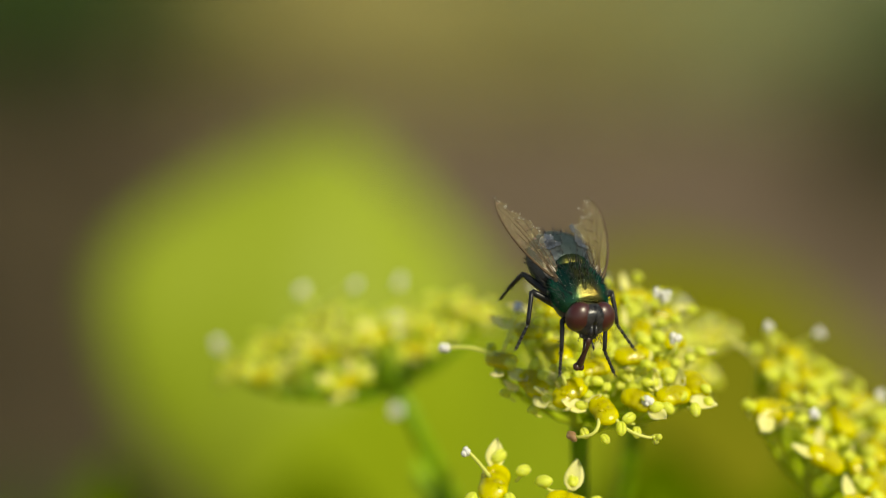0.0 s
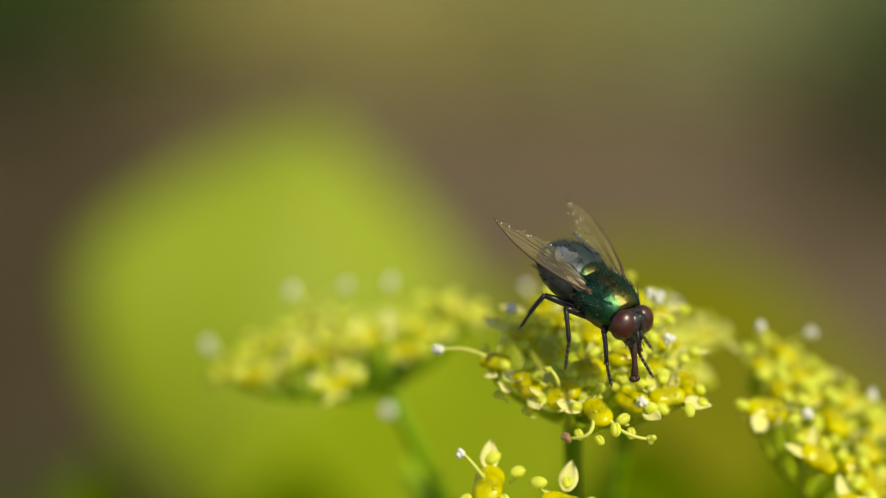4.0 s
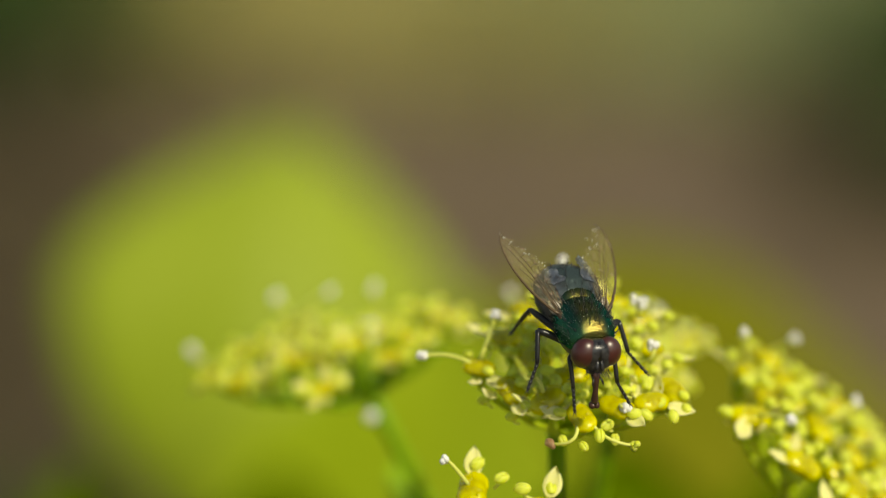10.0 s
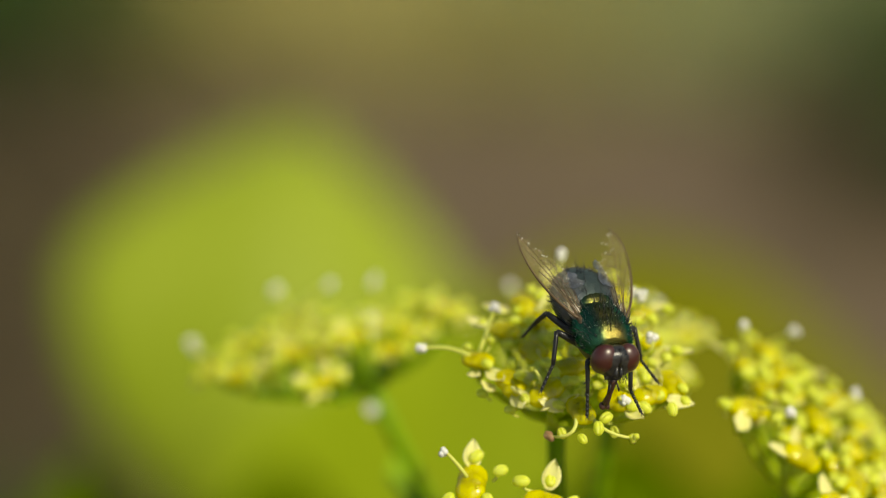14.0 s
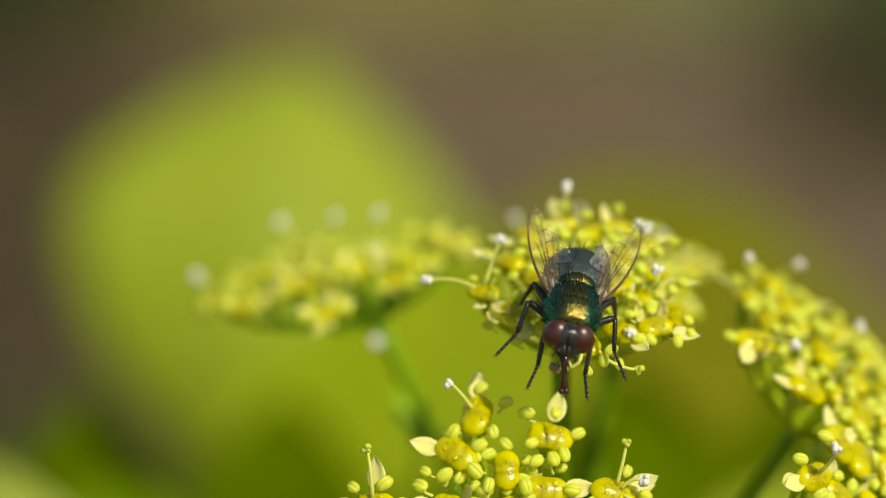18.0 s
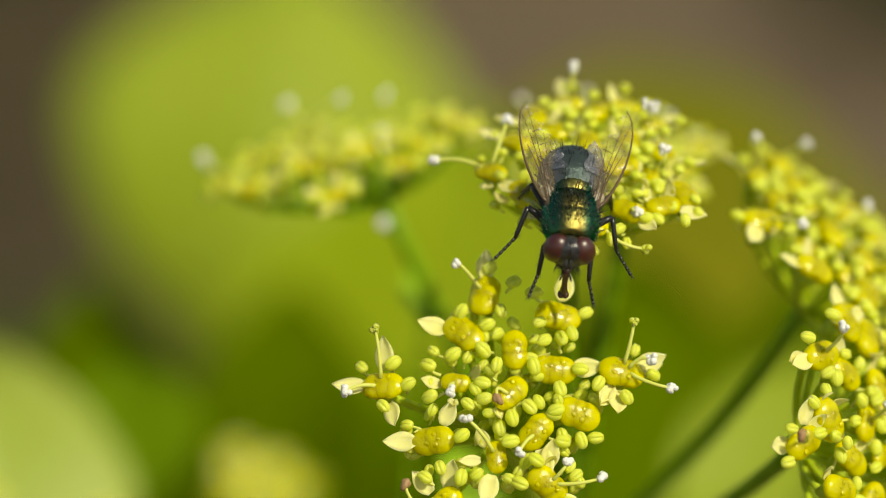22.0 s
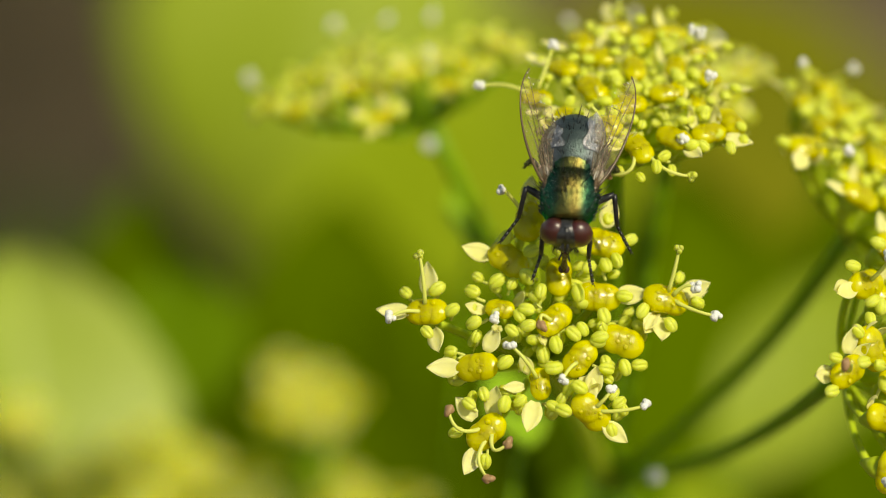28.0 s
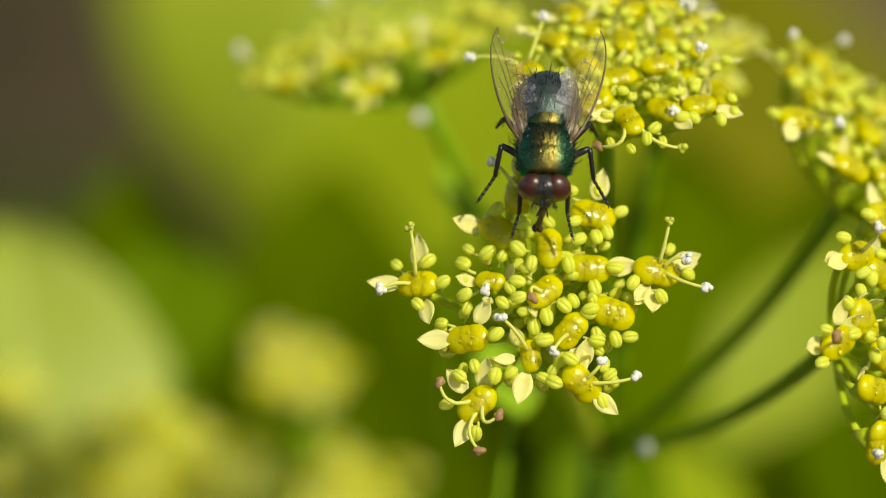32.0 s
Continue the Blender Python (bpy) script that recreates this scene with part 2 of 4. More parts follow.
def frame_of(normal, along=Vector((1, 0, 0))):
    """A turn whose z is the normal and whose x lies near along."""
    z = Vector(normal).normalized()
    x = (along - z * along.dot(z)).normalized()
    return Matrix((x, z.cross(x), z)).transposed()


def add_ball(bm, c, r, turn=None, u=12, v=8, mat=0):
    m = Matrix.Translation(c) @ (turn.to_4x4() if turn else Matrix()) @ Matrix.Diagonal((*r, 1))
    made = bmesh.ops.create_uvsphere(bm, u_segments=u, v_segments=v, radius=1, matrix=m)
    if mat:
        for f in {f for q in made["verts"] for f in q.link_faces}:
            f.material_index = mat
    return made["verts"]


def add_tube(bm, pts, radii, seg=7, mat=0, flat=1.0):
    """A closed tube along points, with a radius for each."""
    pts = [Vector(p) for p in pts]
    rings, side = [], Vector((0, 0, 1))
    for i, p in enumerate(pts):
        d = (pts[min(i + 1, len(pts) - 1)] - pts[max(i - 1, 0)]).normalized()
        if abs(d.dot(side)) > 0.97:
            side = Vector((0.9, 0.3, 0.2)).normalized()
        a = (side - d * side.dot(d)).normalized()
        b = d.cross(a)
        side = a
        r = radii[i] if isinstance(radii, (list, tuple)) else radii
        rings.append([bm.verts.new(p + (a * math.cos(k * math.tau / seg) * flat + b * math.sin(k * math.tau / seg)) * r) for k in range(seg)])
    for q, s in zip(rings, rings[1:]):
        for k in range(seg):
            bm.faces.new((q[k], q[(k + 1) % seg], s[(k + 1) % seg], s[k])).material_index = mat
    for ring, turn in ((rings[0], -1), (rings[-1], 1)):
        bm.faces.new(ring[::turn]).material_index = mat


def bend(a, b, sag, n=7):
    """Points from a to b on a bow that leans by sag in its middle."""
    a, b, sag = Vector(a), Vector(b), Vector(sag)
    return [a.lerp(b, i / (n - 1)) + sag * (4 * (i / (n - 1)) * (1 - i / (n - 1))) for i in range(n)]


def loft(bm, rows, seg=24, mat=0):
    """A body along x: rows of x, half width, half height, height of the middle."""
    rings = []
    for x, ry, rz, zc in rows:
        rings.append([bm.verts.new((x * MM, math.cos(k * math.tau / seg) * ry * MM, (zc + math.sin(k * math.tau / seg) * rz) * MM)) for k in range(seg)])
    for q, s in zip(rings, rings[1:]):
        for k in range(seg):
            bm.faces.new((q[k], q[(k + 1) % seg], s[(k + 1) % seg], s[k])).material_index = mat
    bm.faces.new(rings[0][::-1]).material_index = mat
    bm.faces.new(rings[-1]).material_index = mat


def egg(x0, x1, ry, rz, zc, n=12, blunt=1.0, drop=0.0):
    """Rows for loft: an egg-shaped body from x0 to x1."""
    out = []
    for i in range(n + 1):
        a = math.pi * i / n
        s = max(0.02, math.sin(a)) ** blunt
        x = (x0 + x1) / 2 - math.cos(a) * (x1 - x0) / 2
        out.append((x, ry * s, rz * s, zc + drop * i / n))
    return out


def petal_mesh(name, length, width, curl, mat, cup=0.15, n=6):
    """A pointed leaf-like piece that grows along x, with a keel, a curled tip and thickness."""
    bm = bmesh.new()
    rows = []
    for side in (1, -1):
        for i in range(n + 1):
            s = i / n
            half = width * (math.sin(math.pi * min(1, 0.10 + s * 0.90)) ** 0.85) * (1 - 0.35 * s) + 0.02 * width
            a = curl * s
            x, z = length * (math.sin(a) / max(curl, 0.01) if curl else s), length * ((1 - math.cos(a)) / curl if curl else 0)
            th = 0.055 * width * side * (1 - 0.7 * s) + 0.01 * width * side
            rows.append([bm.verts.new((x, y * half, z + cup * width * y * y * 1.5 + th - 0.12 * width * (1 - abs(y)))) for y in (-1, -0.5, 0, 0.5, 1)])
    top, low = rows[:n + 1], rows[n + 1:]
    for i in range(n):
        for k in range(4):
            bm.faces.new((top[i][k], top[i + 1][k], top[i + 1][k + 1], top[i][k + 1]))
            bm.faces.new((low[i][k], low[i][k + 1], low[i + 1][k + 1], low[i + 1][k]))
        for k in (0, 4):
            q = (top[i][k], low[i][k], low[i + 1][k], top[i + 1][k])
            bm.faces.new(q if k == 0 else q[::-1])
    bm.faces.new((*top[0], *low[0][::-1]))
    bm.faces.new((*top[n][::-1], *low[n]))
    return mesh_of(name, bm, mat)


# ---- ground ----
bm = bmesh.new()
bmesh.ops.create_grid(bm, x_segments=120, y_segments=120, size=3)
for v in bm.verts:
    v.co.z = 0.02 * noise.noise(v.co * 3) + 0.008 * noise.noise(v.co * 14)
    if max(abs(v.co.x), abs(v.co.y)) > 2.95:
        v.co.x, v.co.y, v.co.z = v.co.x * 60, v.co.y * 60, 0
tagged(part("ground", bm, None, mat=M_SOIL), "dry brown bare garden soil, uneven and crumbly", "ground", kind="structure")


def tufts(name, label, mat, centres, count, spread, tall, wide, seed):
    """Blades of grass or weeds round some centres on the ground, as one mesh."""
    rng = random.Random(seed)
    vs, fs = [], []
    for _ in range(count):
        cx, cy, s = centres[rng.randrange(len(centres))]
        x, y = rng.gauss(cx, spread * s), rng.gauss(cy, spread * s)
        h, a = tall * rng.uniform(0.5, 1.2), rng.uniform(0, math.tau)
        lean = Vector((math.cos(a), math.sin(a), 0)) * h * rng.uniform(0.2, 0.9)
        b = a + math.pi / 2 + rng.uniform(-0.5, 0.5)
        side = Vector((math.cos(b), math.sin(b), 0)) * wide * rng.uniform(0.6, 1.3)
        base = Vector((x, y, -0.02))
        k = len(vs)
        for s2, half in ((0, 0.6), (0.5, 1.0)):
            p = base + Vector((0, 0, (h + 0.02) * s2)) + lean * s2 * s2
            vs += [p - side * half, p + side * half]
        vs.append(base + Vector((0, 0, h * 0.85)) + lean)
        fs += [(k, k + 1, k + 3, k + 2), (k + 2, k + 3, k + 4)]
    me = bpy.data.meshes.new(name)
    me.from_pydata(vs, [], fs)
    me.materials.append(mat)
    return tagged(new(name, me), label, "grass", kind="stuff")


tufts("weeds", "dark green low weeds on bare soil", M_WEED, [(-0.26, 2.02, 1), (-0.22, 1.98, 0.7), (-0.36, 2.2, 1.2), (-0.27, 2.12, 0.8), (-0.25, 1.98, 0.8), (-0.3, 1.93, 0.6), (0.40, 2.0, 0.7), (0.35, 1.85, 0.6), (0.37, 1.7, 0.5), (-0.2, 1.15, 0.7), (0.05, 1.05, 0.8), (0.22, 1.1, 0.7)], 7000, 0.06, 0.07, 0.006, 1)
tufts("withered_weeds", "withered dark brown weeds on bare soil", M_DEAD, [(-0.25, 1.86, 0.8), (-0.235, 1.72, 0.8), (-0.215, 1.55, 0.8), (-0.2, 1.4, 0.8), (-0.17, 1.3, 0.7), (-0.18, 1.2, 0.7), (0.285, 1.8, 0.5), (0.28, 1.68, 0.5), (0.29, 1.9, 0.5)], 3900, 0.06, 0.05, 0.006, 4)
tufts("dry_grass", "dry straw-coloured grass on bare soil", M_STRAW, [(-0.04, 2.1, 1), (0.05, 1.98, 0.9), (0.0, 2.3, 1.4), (-0.1, 2.0, 0.6), (0.1, 2.05, 0.8)], 5400, 0.07, 0.06, 0.004, 2)
tufts("grass", "thin grey-green grass on bare soil", M_SAGE, [(0.2, 2.0, 1), (0.25, 2.2, 1.2), (0.12, 2.1, 0.8)], 3200, 0.07, 0.06, 0.004, 3)

# ---- pieces of the flowers ----
PETALS = [petal_mesh("petal", 1.45 * MM, 0.42 * MM, c, M_PETAL, 0.12) for c in (0.4, 0.9, 1.3)]
PETAL_LONG = petal_mesh("petal", 1.70 * MM, 0.60 * MM, 0.5, M_PETAL, 0.10)


def disc_mesh(seed):
    """Two fused, glossy, finely bumpy cushions on a green ovary."""
    rng = random.Random(seed)
    bm = bmesh.new()
    for s in (-1, 1):
        add_ball(bm, (s * 0.34 * MM, rng.uniform(-0.06, 0.06) * MM, rng.uniform(-0.04, 0.04) * MM), (0.74 * MM, 0.68 * MM, 0.42 * MM), None, 28, 18)
    add_ball(bm, (0, 0, 0.02 * MM), (0.74 * MM, 0.66 * MM, 0.44 * MM), None, 24, 16)
    for _ in range(5):
        add_ball(bm, (rng.uniform(-0.5, 0.5) * MM, rng.uniform(-0.3, 0.3) * MM, 0.40 * MM), (rng.uniform(0.08, 0.16) * MM, rng.uniform(0.08, 0.16) * MM, 0.06 * MM), None, 10, 6)
    for v in bm.verts:
        q = v.co * 2600 + Vector((seed * 9, 0, 0))
        v.co += v.co.normalized() * (0.03 * noise.noise(q) + 0.022 * noise.noise(q * 2.8) * (1 if v.co.z > 0.2 * MM else 0.3)) * MM
    add_tube(bm, [(0, 0, -0.25 * MM), (0, 0, -0.8 * MM), (0, 0, -1.5 * MM)], [0.55 * MM, 0.50 * MM, 0.15 * MM], 10, 1)
    return mesh_of("nectar_disc", bm, M_DISC, M_PEDICEL)


def anther_mesh(seed):
    """A plump two-lobed anther on a short incurved filament."""
    rng = random.Random(seed)
    bm = bmesh.new()
    add_ball(bm, (0, 0, 0.5 * MM), (0.54 * MM, 0.38 * MM, 0.36 * MM), None, 24, 14)
    for v in bm.verts:
        dip = math.exp(-(v.co.y / (0.075 * MM)) ** 2)
        v.co.z -= 0.10 * MM * dip * (1 if v.co.z > 0.5 * MM else -0.6)
        v.co.y += 0.05 * MM * noise.noise(v.co * 1500 + Vector((seed * 7, 0, 0)))
    add_tube(bm, bend((-0.5 * MM, 0, -0.35 * MM), (0, 0, 0.25 * MM), (0.14 * MM, rng.uniform(-0.1, 0.1) * MM, 0), 5), 0.09 * MM, 6, 1)
    return mesh_of("anther", bm, M_ANTHER, M_FILAMENT)


DISCS = [disc_mesh(s) for s in range(4)]
ANTHERS = [anther_mesh(s) for s in range(3)]


def joined_flower(seed):
    """A whole small flower as one mesh, for the flower heads that stay soft."""
    rng = random.Random(100 + seed)
    bm = bmesh.new()
    mats = (M_DISC, M_PETAL, M_ANTHER, M_FILAMENT, M_PEDICEL, M_DEW)
    for s in (-1, 1):
        add_ball(bm, (s * 0.40 * MM, 0, 0), (0.54 * MM, 0.54 * MM, 0.40 * MM), None, 10, 7, 0)
    add_tube(bm, [(0, 0, -0.2 * MM), (0, 0, -1.5 * MM)], [0.5 * MM, 0.15 * MM], 7, 4)
    for k in range(5):
        a = k * math.tau / 5 + rng.uniform(-0.3, 0.3)
        d = Vector((math.cos(a), math.sin(a), 0))
        if rng.random() < 0.92:
            add_ball(bm, d * 1.35 * MM + Vector((0, 0, rng.uniform(-0.1, 0.7) * MM)), (0.46 * MM, 0.34 * MM, 0.38 * MM), Matrix.Rotation(a, 3, "Z"), 8, 6, 2)
        if rng.random() < 0.5:
            b = a + 0.6
            e = Vector((math.cos(b), math.sin(b), 0))
            add_ball(bm, e * 1.3 * MM + Vector((0, 0, rng.uniform(-0.3, 0.2) * MM)), (0.65 * MM, 0.38 * MM, 0.14 * MM), Matrix.Rotation(b, 3, "Z") @ Matrix.Rotation(rng.uniform(-0.9, 0.2), 3, "Y"), 8, 6, 1)
        if rng.random() < 0.03:
            tip = d * rng.uniform(1.6, 2.2) * MM + Vector((0, 0, rng.uniform(0.8, 2.4) * MM))
            add_tube(bm, bend((0, 0, 0), tip, d * 0.3 * MM, 5), 0.09 * MM, 5, 3)
            add_ball(bm, tip, (0.33 * MM,) * 3, None, 8, 6, 5)
    return mesh_of("flower", bm, *mats)


FLOWERS = [joined_flower(s) for s in range(6)]


def head(plant, centre, normal, stalk, flowers, seed, fine, dome=0.012, label="", turns=(), petals=(), aside=0.0, grain=1.0):
    """A small flower head: stalks that spread from one base, and its flowers. flowers: places (u, v) in mm on its face;
    turns: which way each disc lies; petals: (flower, way) of the large petals, in degrees; aside: how far its base stands aside."""
    rng = random.Random(seed)
    turn = frame_of(normal)
    face = Matrix.Translation(w(*centre) - plant.location) @ turn.to_4x4()
    bm = bmesh.new()
    seats = []
    for i, (u, v) in enumerate(flowers):
        r = math.hypot(u, v)
        z = -dome * r * r + (rng.uniform(-0.25, 0.25) if fine else rng.uniform(-1.5, 0.7))
        lean = Vector((u, v, 0)) * 0.045 + Vector((rng.uniform(-0.15, 0.15), rng.uniform(-0.15, 0.15), 1))
        seats.append((Vector((u, v, z)) * MM, lean.normalized()))
        s = seats[-1][0] - seats[-1][1] * 1.3 * MM
        base = Vector((aside, 0, -stalk)) * MM
        add_tube(bm, bend(base, s, Vector((u, v, 0)) * 0.05 * MM + Vector((0, 0, -0.35 * MM)), 6), [0.30 * MM, 0.26 * MM, 0.24 * MM, 0.23 * MM, 0.22 * MM, 0.24 * MM], 6)
    add_ball(bm, Vector((aside, 0, -stalk)) * MM, (0.7 * MM, 0.7 * MM, 0.6 * MM), None, 10, 7)
    # soft heads take the darker stem green, which holds the shade below them
    top = part("flower_head", bm, plant, face, label, M_PEDICEL if fine else M_STEM)
    for i, (s, up) in enumerate(seats):
        t = frame_of(up) @ Matrix.Rotation(radians(turns[i]) if turns else rng.uniform(0, math.tau), 3, "Z")
        if not fine:
            part("flower", FLOWERS[rng.randrange(6)], top, Matrix.Translation(s) @ t.to_4x4() @ Matrix.Scale(rng.uniform(0.9, 1.12), 4))
            continue
        out = Vector((s.x, s.y, 0))
        size = rng.uniform(1.05, 1.28) * grain
        small = rng.random() < 0.22 and out.length < 5 * MM
        part("nectar_disc", DISCS[i % 4], top, Matrix.Translation(s) @ t.to_4x4() @ Matrix.Scale(size * (0.75 if small else 1), 4))
        for which, way in petals:
            if which == i:
                d = Vector((math.cos(radians(way)), math.sin(radians(way)), 0))
                q = frame_of(up, d) @ Matrix.Rotation(rng.uniform(-0.15, 0.25), 3, "Y") @ Matrix.Rotation(rng.uniform(-0.25, 0.25), 3, "X")
                part("petal", PETAL_LONG, top, Matrix.Translation(s + d * 1.0 * MM - up * 0.1 * MM) @ q.to_4x4() @ Matrix.Scale(rng.uniform(0.9, 1.15) * grain, 4))
        if out.length > 4.4 * MM and not petals:
            d = (out.normalized() - up * out.normalized().dot(up)).normalized()
            q = frame_of(up, d) @ Matrix.Rotation(rng.uniform(-0.2, 0.25), 3, "Y") @ Matrix.Rotation(rng.uniform(-0.4, 0.4), 3, "X") @ Matrix.Rotation(rng.uniform(-0.5, 0.5), 3, "Z")
            part("petal", PETAL_LONG, top, Matrix.Translation(s + d * 1.0 * MM - up * 0.2 * MM) @ q.to_4x4() @ Matrix.Scale(rng.uniform(0.95, 1.15), 4))
        for k in range(5):
            a = (k + 0.5) * math.tau / 5 + rng.uniform(-0.25, 0.25)
            d = t @ Vector((math.cos(a), math.sin(a), 0))
            outer = out.length > 4 * MM and d.dot(out.normalized()) > 0.1
            if rng.random() < ((0.10 if outer else 0.22) if petals else (0.7 if outer else 0.42)):
                big = outer and rng.random() < 0.6
                q = frame_of(up, d) @ Matrix.Rotation(rng.uniform(-0.35, 0.35) + (0.1 if big else -0.35), 3, "Y") @ Matrix.Rotation(rng.uniform(-0.5, 0.5), 3, "X")
                part("petal", PETAL_LONG if big else PETALS[rng.randrange(3)], top, Matrix.Translation(s + d * 0.85 * MM - up * 0.35 * MM) @ q.to_4x4() @ Matrix.Scale(rng.uniform(0.85, 1.1), 4))
            b = a + math.tau / 10
            e = t @ Vector((math.cos(b), math.sin(b), 0))
            if rng.random() < ((0.5 if outer else 0.9) if turns else (0.5 if outer else 0.72)):
                q = frame_of(up + e * rng.uniform(-0.2, 0.7), e) @ Matrix.Rotation(rng.uniform(-0.6, 0.6), 3, "Z")
                part("anther", ANTHERS[rng.randrange(3)], top, Matrix.Translation(s + e * rng.uniform(1.35, 1.75) * MM + up * rng.uniform(-0.4, 0.25) * MM) @ q.to_4x4() @ Matrix.Scale(rng.uniform(0.80, 1.02) * grain, 4))
        for k in range((8 if turns else 4 if grain < 1 else 0) if out.length < 5.2 * MM else 0):
            b = rng.uniform(0, math.tau)
            e = t @ Vector((math.cos(b), math.sin(b), 0))
            q = frame_of(up + e * rng.uniform(-0.3, 0.9), e) @ Matrix.Rotation(rng.uniform(-1.5, 1.5), 3, "Z")
            part("anther", ANTHERS[rng.randrange(3)], top, Matrix.Translation(s + e * rng.uniform(1.35, 1.85) * MM - up * rng.uniform(0.5, 1.2) * MM) @ q.to_4x4() @ Matrix.Scale(rng.uniform(0.65, 0.95), 4))
    return top, seats


def dewy_tip(bm, p, r, rng, mat):
    """A burst anther: some crumbly grains."""
    for _ in range(7):
        o = Vector((rng.uniform(-1, 1), rng.uniform(-1, 1), rng.uniform(-1, 1))) * r * 0.55
        add_ball(bm, p + o, (r * rng.uniform(0.4, 0.7),) * 3, None, 7, 5, mat)


def stamens(top, seats, rows, seed):
    """Long stamens. Rows: flower (below 0: the nearest), u, v and height of the tip in mm, its state (0 dewy white, 1 withered brown, 2 greenish), bow."""
    rng = random.Random(seed)
    for i, u, v, z, state, bow in rows:
        tip = Vector((u, v, z)) * MM
        s, up = seats[i] if i >= 0 else min(seats, key=lambda seat: (seat[0] - tip).length)
        d = (tip - s).normalized()
        side = d.cross(up).normalized()
        bm = bmesh.new()
        pts = bend(s + up * 0.2 * MM + d * 0.4 * MM, tip, side * bow * MM + up * 0.2 * MM, 8)
        add_tube(bm, pts, [0.13 * MM, 0.12 * MM, 0.11 * MM, 0.11 * MM, 0.10 * MM, 0.10 * MM, 0.09 * MM, 0.08 * MM], 7)
        if state == 1:
            add_ball(bm, tip, (0.42 * MM, 0.22 * MM, 0.26 * MM), frame_of(up, side), 10, 7, 1)
            add_ball(bm, tip + side * 0.1 * MM, (0.30 * MM, 0.26 * MM, 0.2 * MM), frame_of(up, d), 10, 7, 1)
        else:
            dewy_tip(bm, tip, (0.36 if state == 0 else 0.30) * MM, rng, 1)
        part("stamen", mesh_of("stamen", bm, M_FILAMENT, (M_DEW, M_WITHER, M_ANTHER)[state]), top, None, ("", "withered brown stamen", "")[state])


def spread_places(radius, count, seed, squash=1.0):
    """Places on a round face, evenly strewn."""
    rng = random.Random(seed)
    return [(radius * math.sqrt((i + 0.5) / count) * math.cos(i * 2.39996 + seed) + rng.uniform(-0.5, 0.5),
             squash * radius * math.sqrt((i + 0.5) / count) * math.sin(i * 2.39996 + seed) + rng.uniform(-0.5, 0.5)) for i in range(count)]


# ---- the flowering plant with the fly ----
def up_tilt(elevation, swing=0.0):
    """A direction that rises at an angle and leans towards the camera's side of the plant."""
    e = radians(elevation)
    return Vector((math.sin(radians(swing)) * math.cos(e), -math.cos(radians(swing)) * math.cos(e), math.sin(e)))


plant = tagged(new("flowering_plant"), "yellow-green umbel plant in flower with dewy stamens", "plant")
plant.location = w(11, 46, 0) - Vector((0, 0, 0.6))
NODE = w(10.6, 31.8, -31.1) - plant.location

C_F, N_F = (5.57, 3.85, -6.01), up_tilt(40)
PLACES_F = [(-6.7, 1.24), (-2.1, 4.20), (-2.6, 1.34), (-3.9, -2.01), (-3.4, -5.63), (-0.4, -2.96), (2.4, -4.58), (4.2, -0.48), (2.9, 2.01), (6.7, 1.91), (3.2, 5.16), (0.7, 3.15), (0.4, 0.57), (1.8, -1.62), (-0.9, 6.49)]
front, seats = head(plant, C_F, N_F, 7.0, PLACES_F, 11, True, 0.010, "flat yellow-green flower head with nectar discs",
                    (0, -45, 0, 5, 45, 90, -35, -20, 0, -10, 0, 90, 45, 45, 90),
                    ((0, 178), (0, 85), (0, -70), (3, 182), (3, 60), (4, 130), (4, -118), (4, 75), (6, -42), (6, 85), (9, 22), (9, -125), (9, -100), (10, 75), (14, 90), (1, 165),
                     (8, 5), (5, -105), (13, -75)))
stamens(front, seats, [(0, -7.1, 4.2, 1.0, 2, 0.1), (0, -8.7, 0.8, 0.2, 0, 0.1), (9, 7.4, 4.4, 1.0, 2, 0.0), (9, 9.5, 0.8, 0.1, 0, 0.25), (9, 8.3, 2.4, 0.5, 0, -0.2),
                       (6, 5.5, -4.3, 0.2, 0, 0.1), (6, 3.5, -3.6, 0.7, 0, 0.0), (4, -5.5, -4.6, 0.3, 1, -0.6), (4, -3.3, -8.3, -0.4, 1, 0.5), (4, -2.2, -6.4, 0.2, 1, 0.7),
                       (14, -2.4, 8.0, 0.9, 0, 0.0), (12, -0.3, 0.0, 1.2, 1, 0.5), (2, -3.0, 0.5, 1.3, 0, 0.1), (5, -2.1, -1.1, 1.3, 0, 0.1), (13, 0.8, -3.1, 1.2, 0, 0.1)], 5)

C_M, N_M = (10.43, 14.02, 4.51), up_tilt(75)
PLACES_M = [(-5.3, -0.7), (-3.5, -2.5), (-1.5, -3.7), (0.4, -5.1), (2.4, -4.0), (4.4, -3.6), (5.7, -2.4), (3.9, -1.1), (2.2, -0.8), (-0.1, -1.6), (-2.1, 0.0), (-3.7, 2.0),
            (-1.7, 2.9), (0.4, 1.9), (2.8, 2.4), (4.7, 1.3), (-0.5, 6.7), (1.2, 5.5), (4.2, 4.3), (-2.5, 4.7), (2.8, 6.1)]
middle, seats = head(plant, C_M, N_M, 5.1, PLACES_M, 23, True, 0.016, "yellow-green flower head in the sun, seen from its edge",
                     petals=((0, -100), (0, -55), (1, -75), (3, 165), (4, -50), (5, -15), (11, 150), (16, 100), (18, 40)), aside=-0.7, grain=0.84)
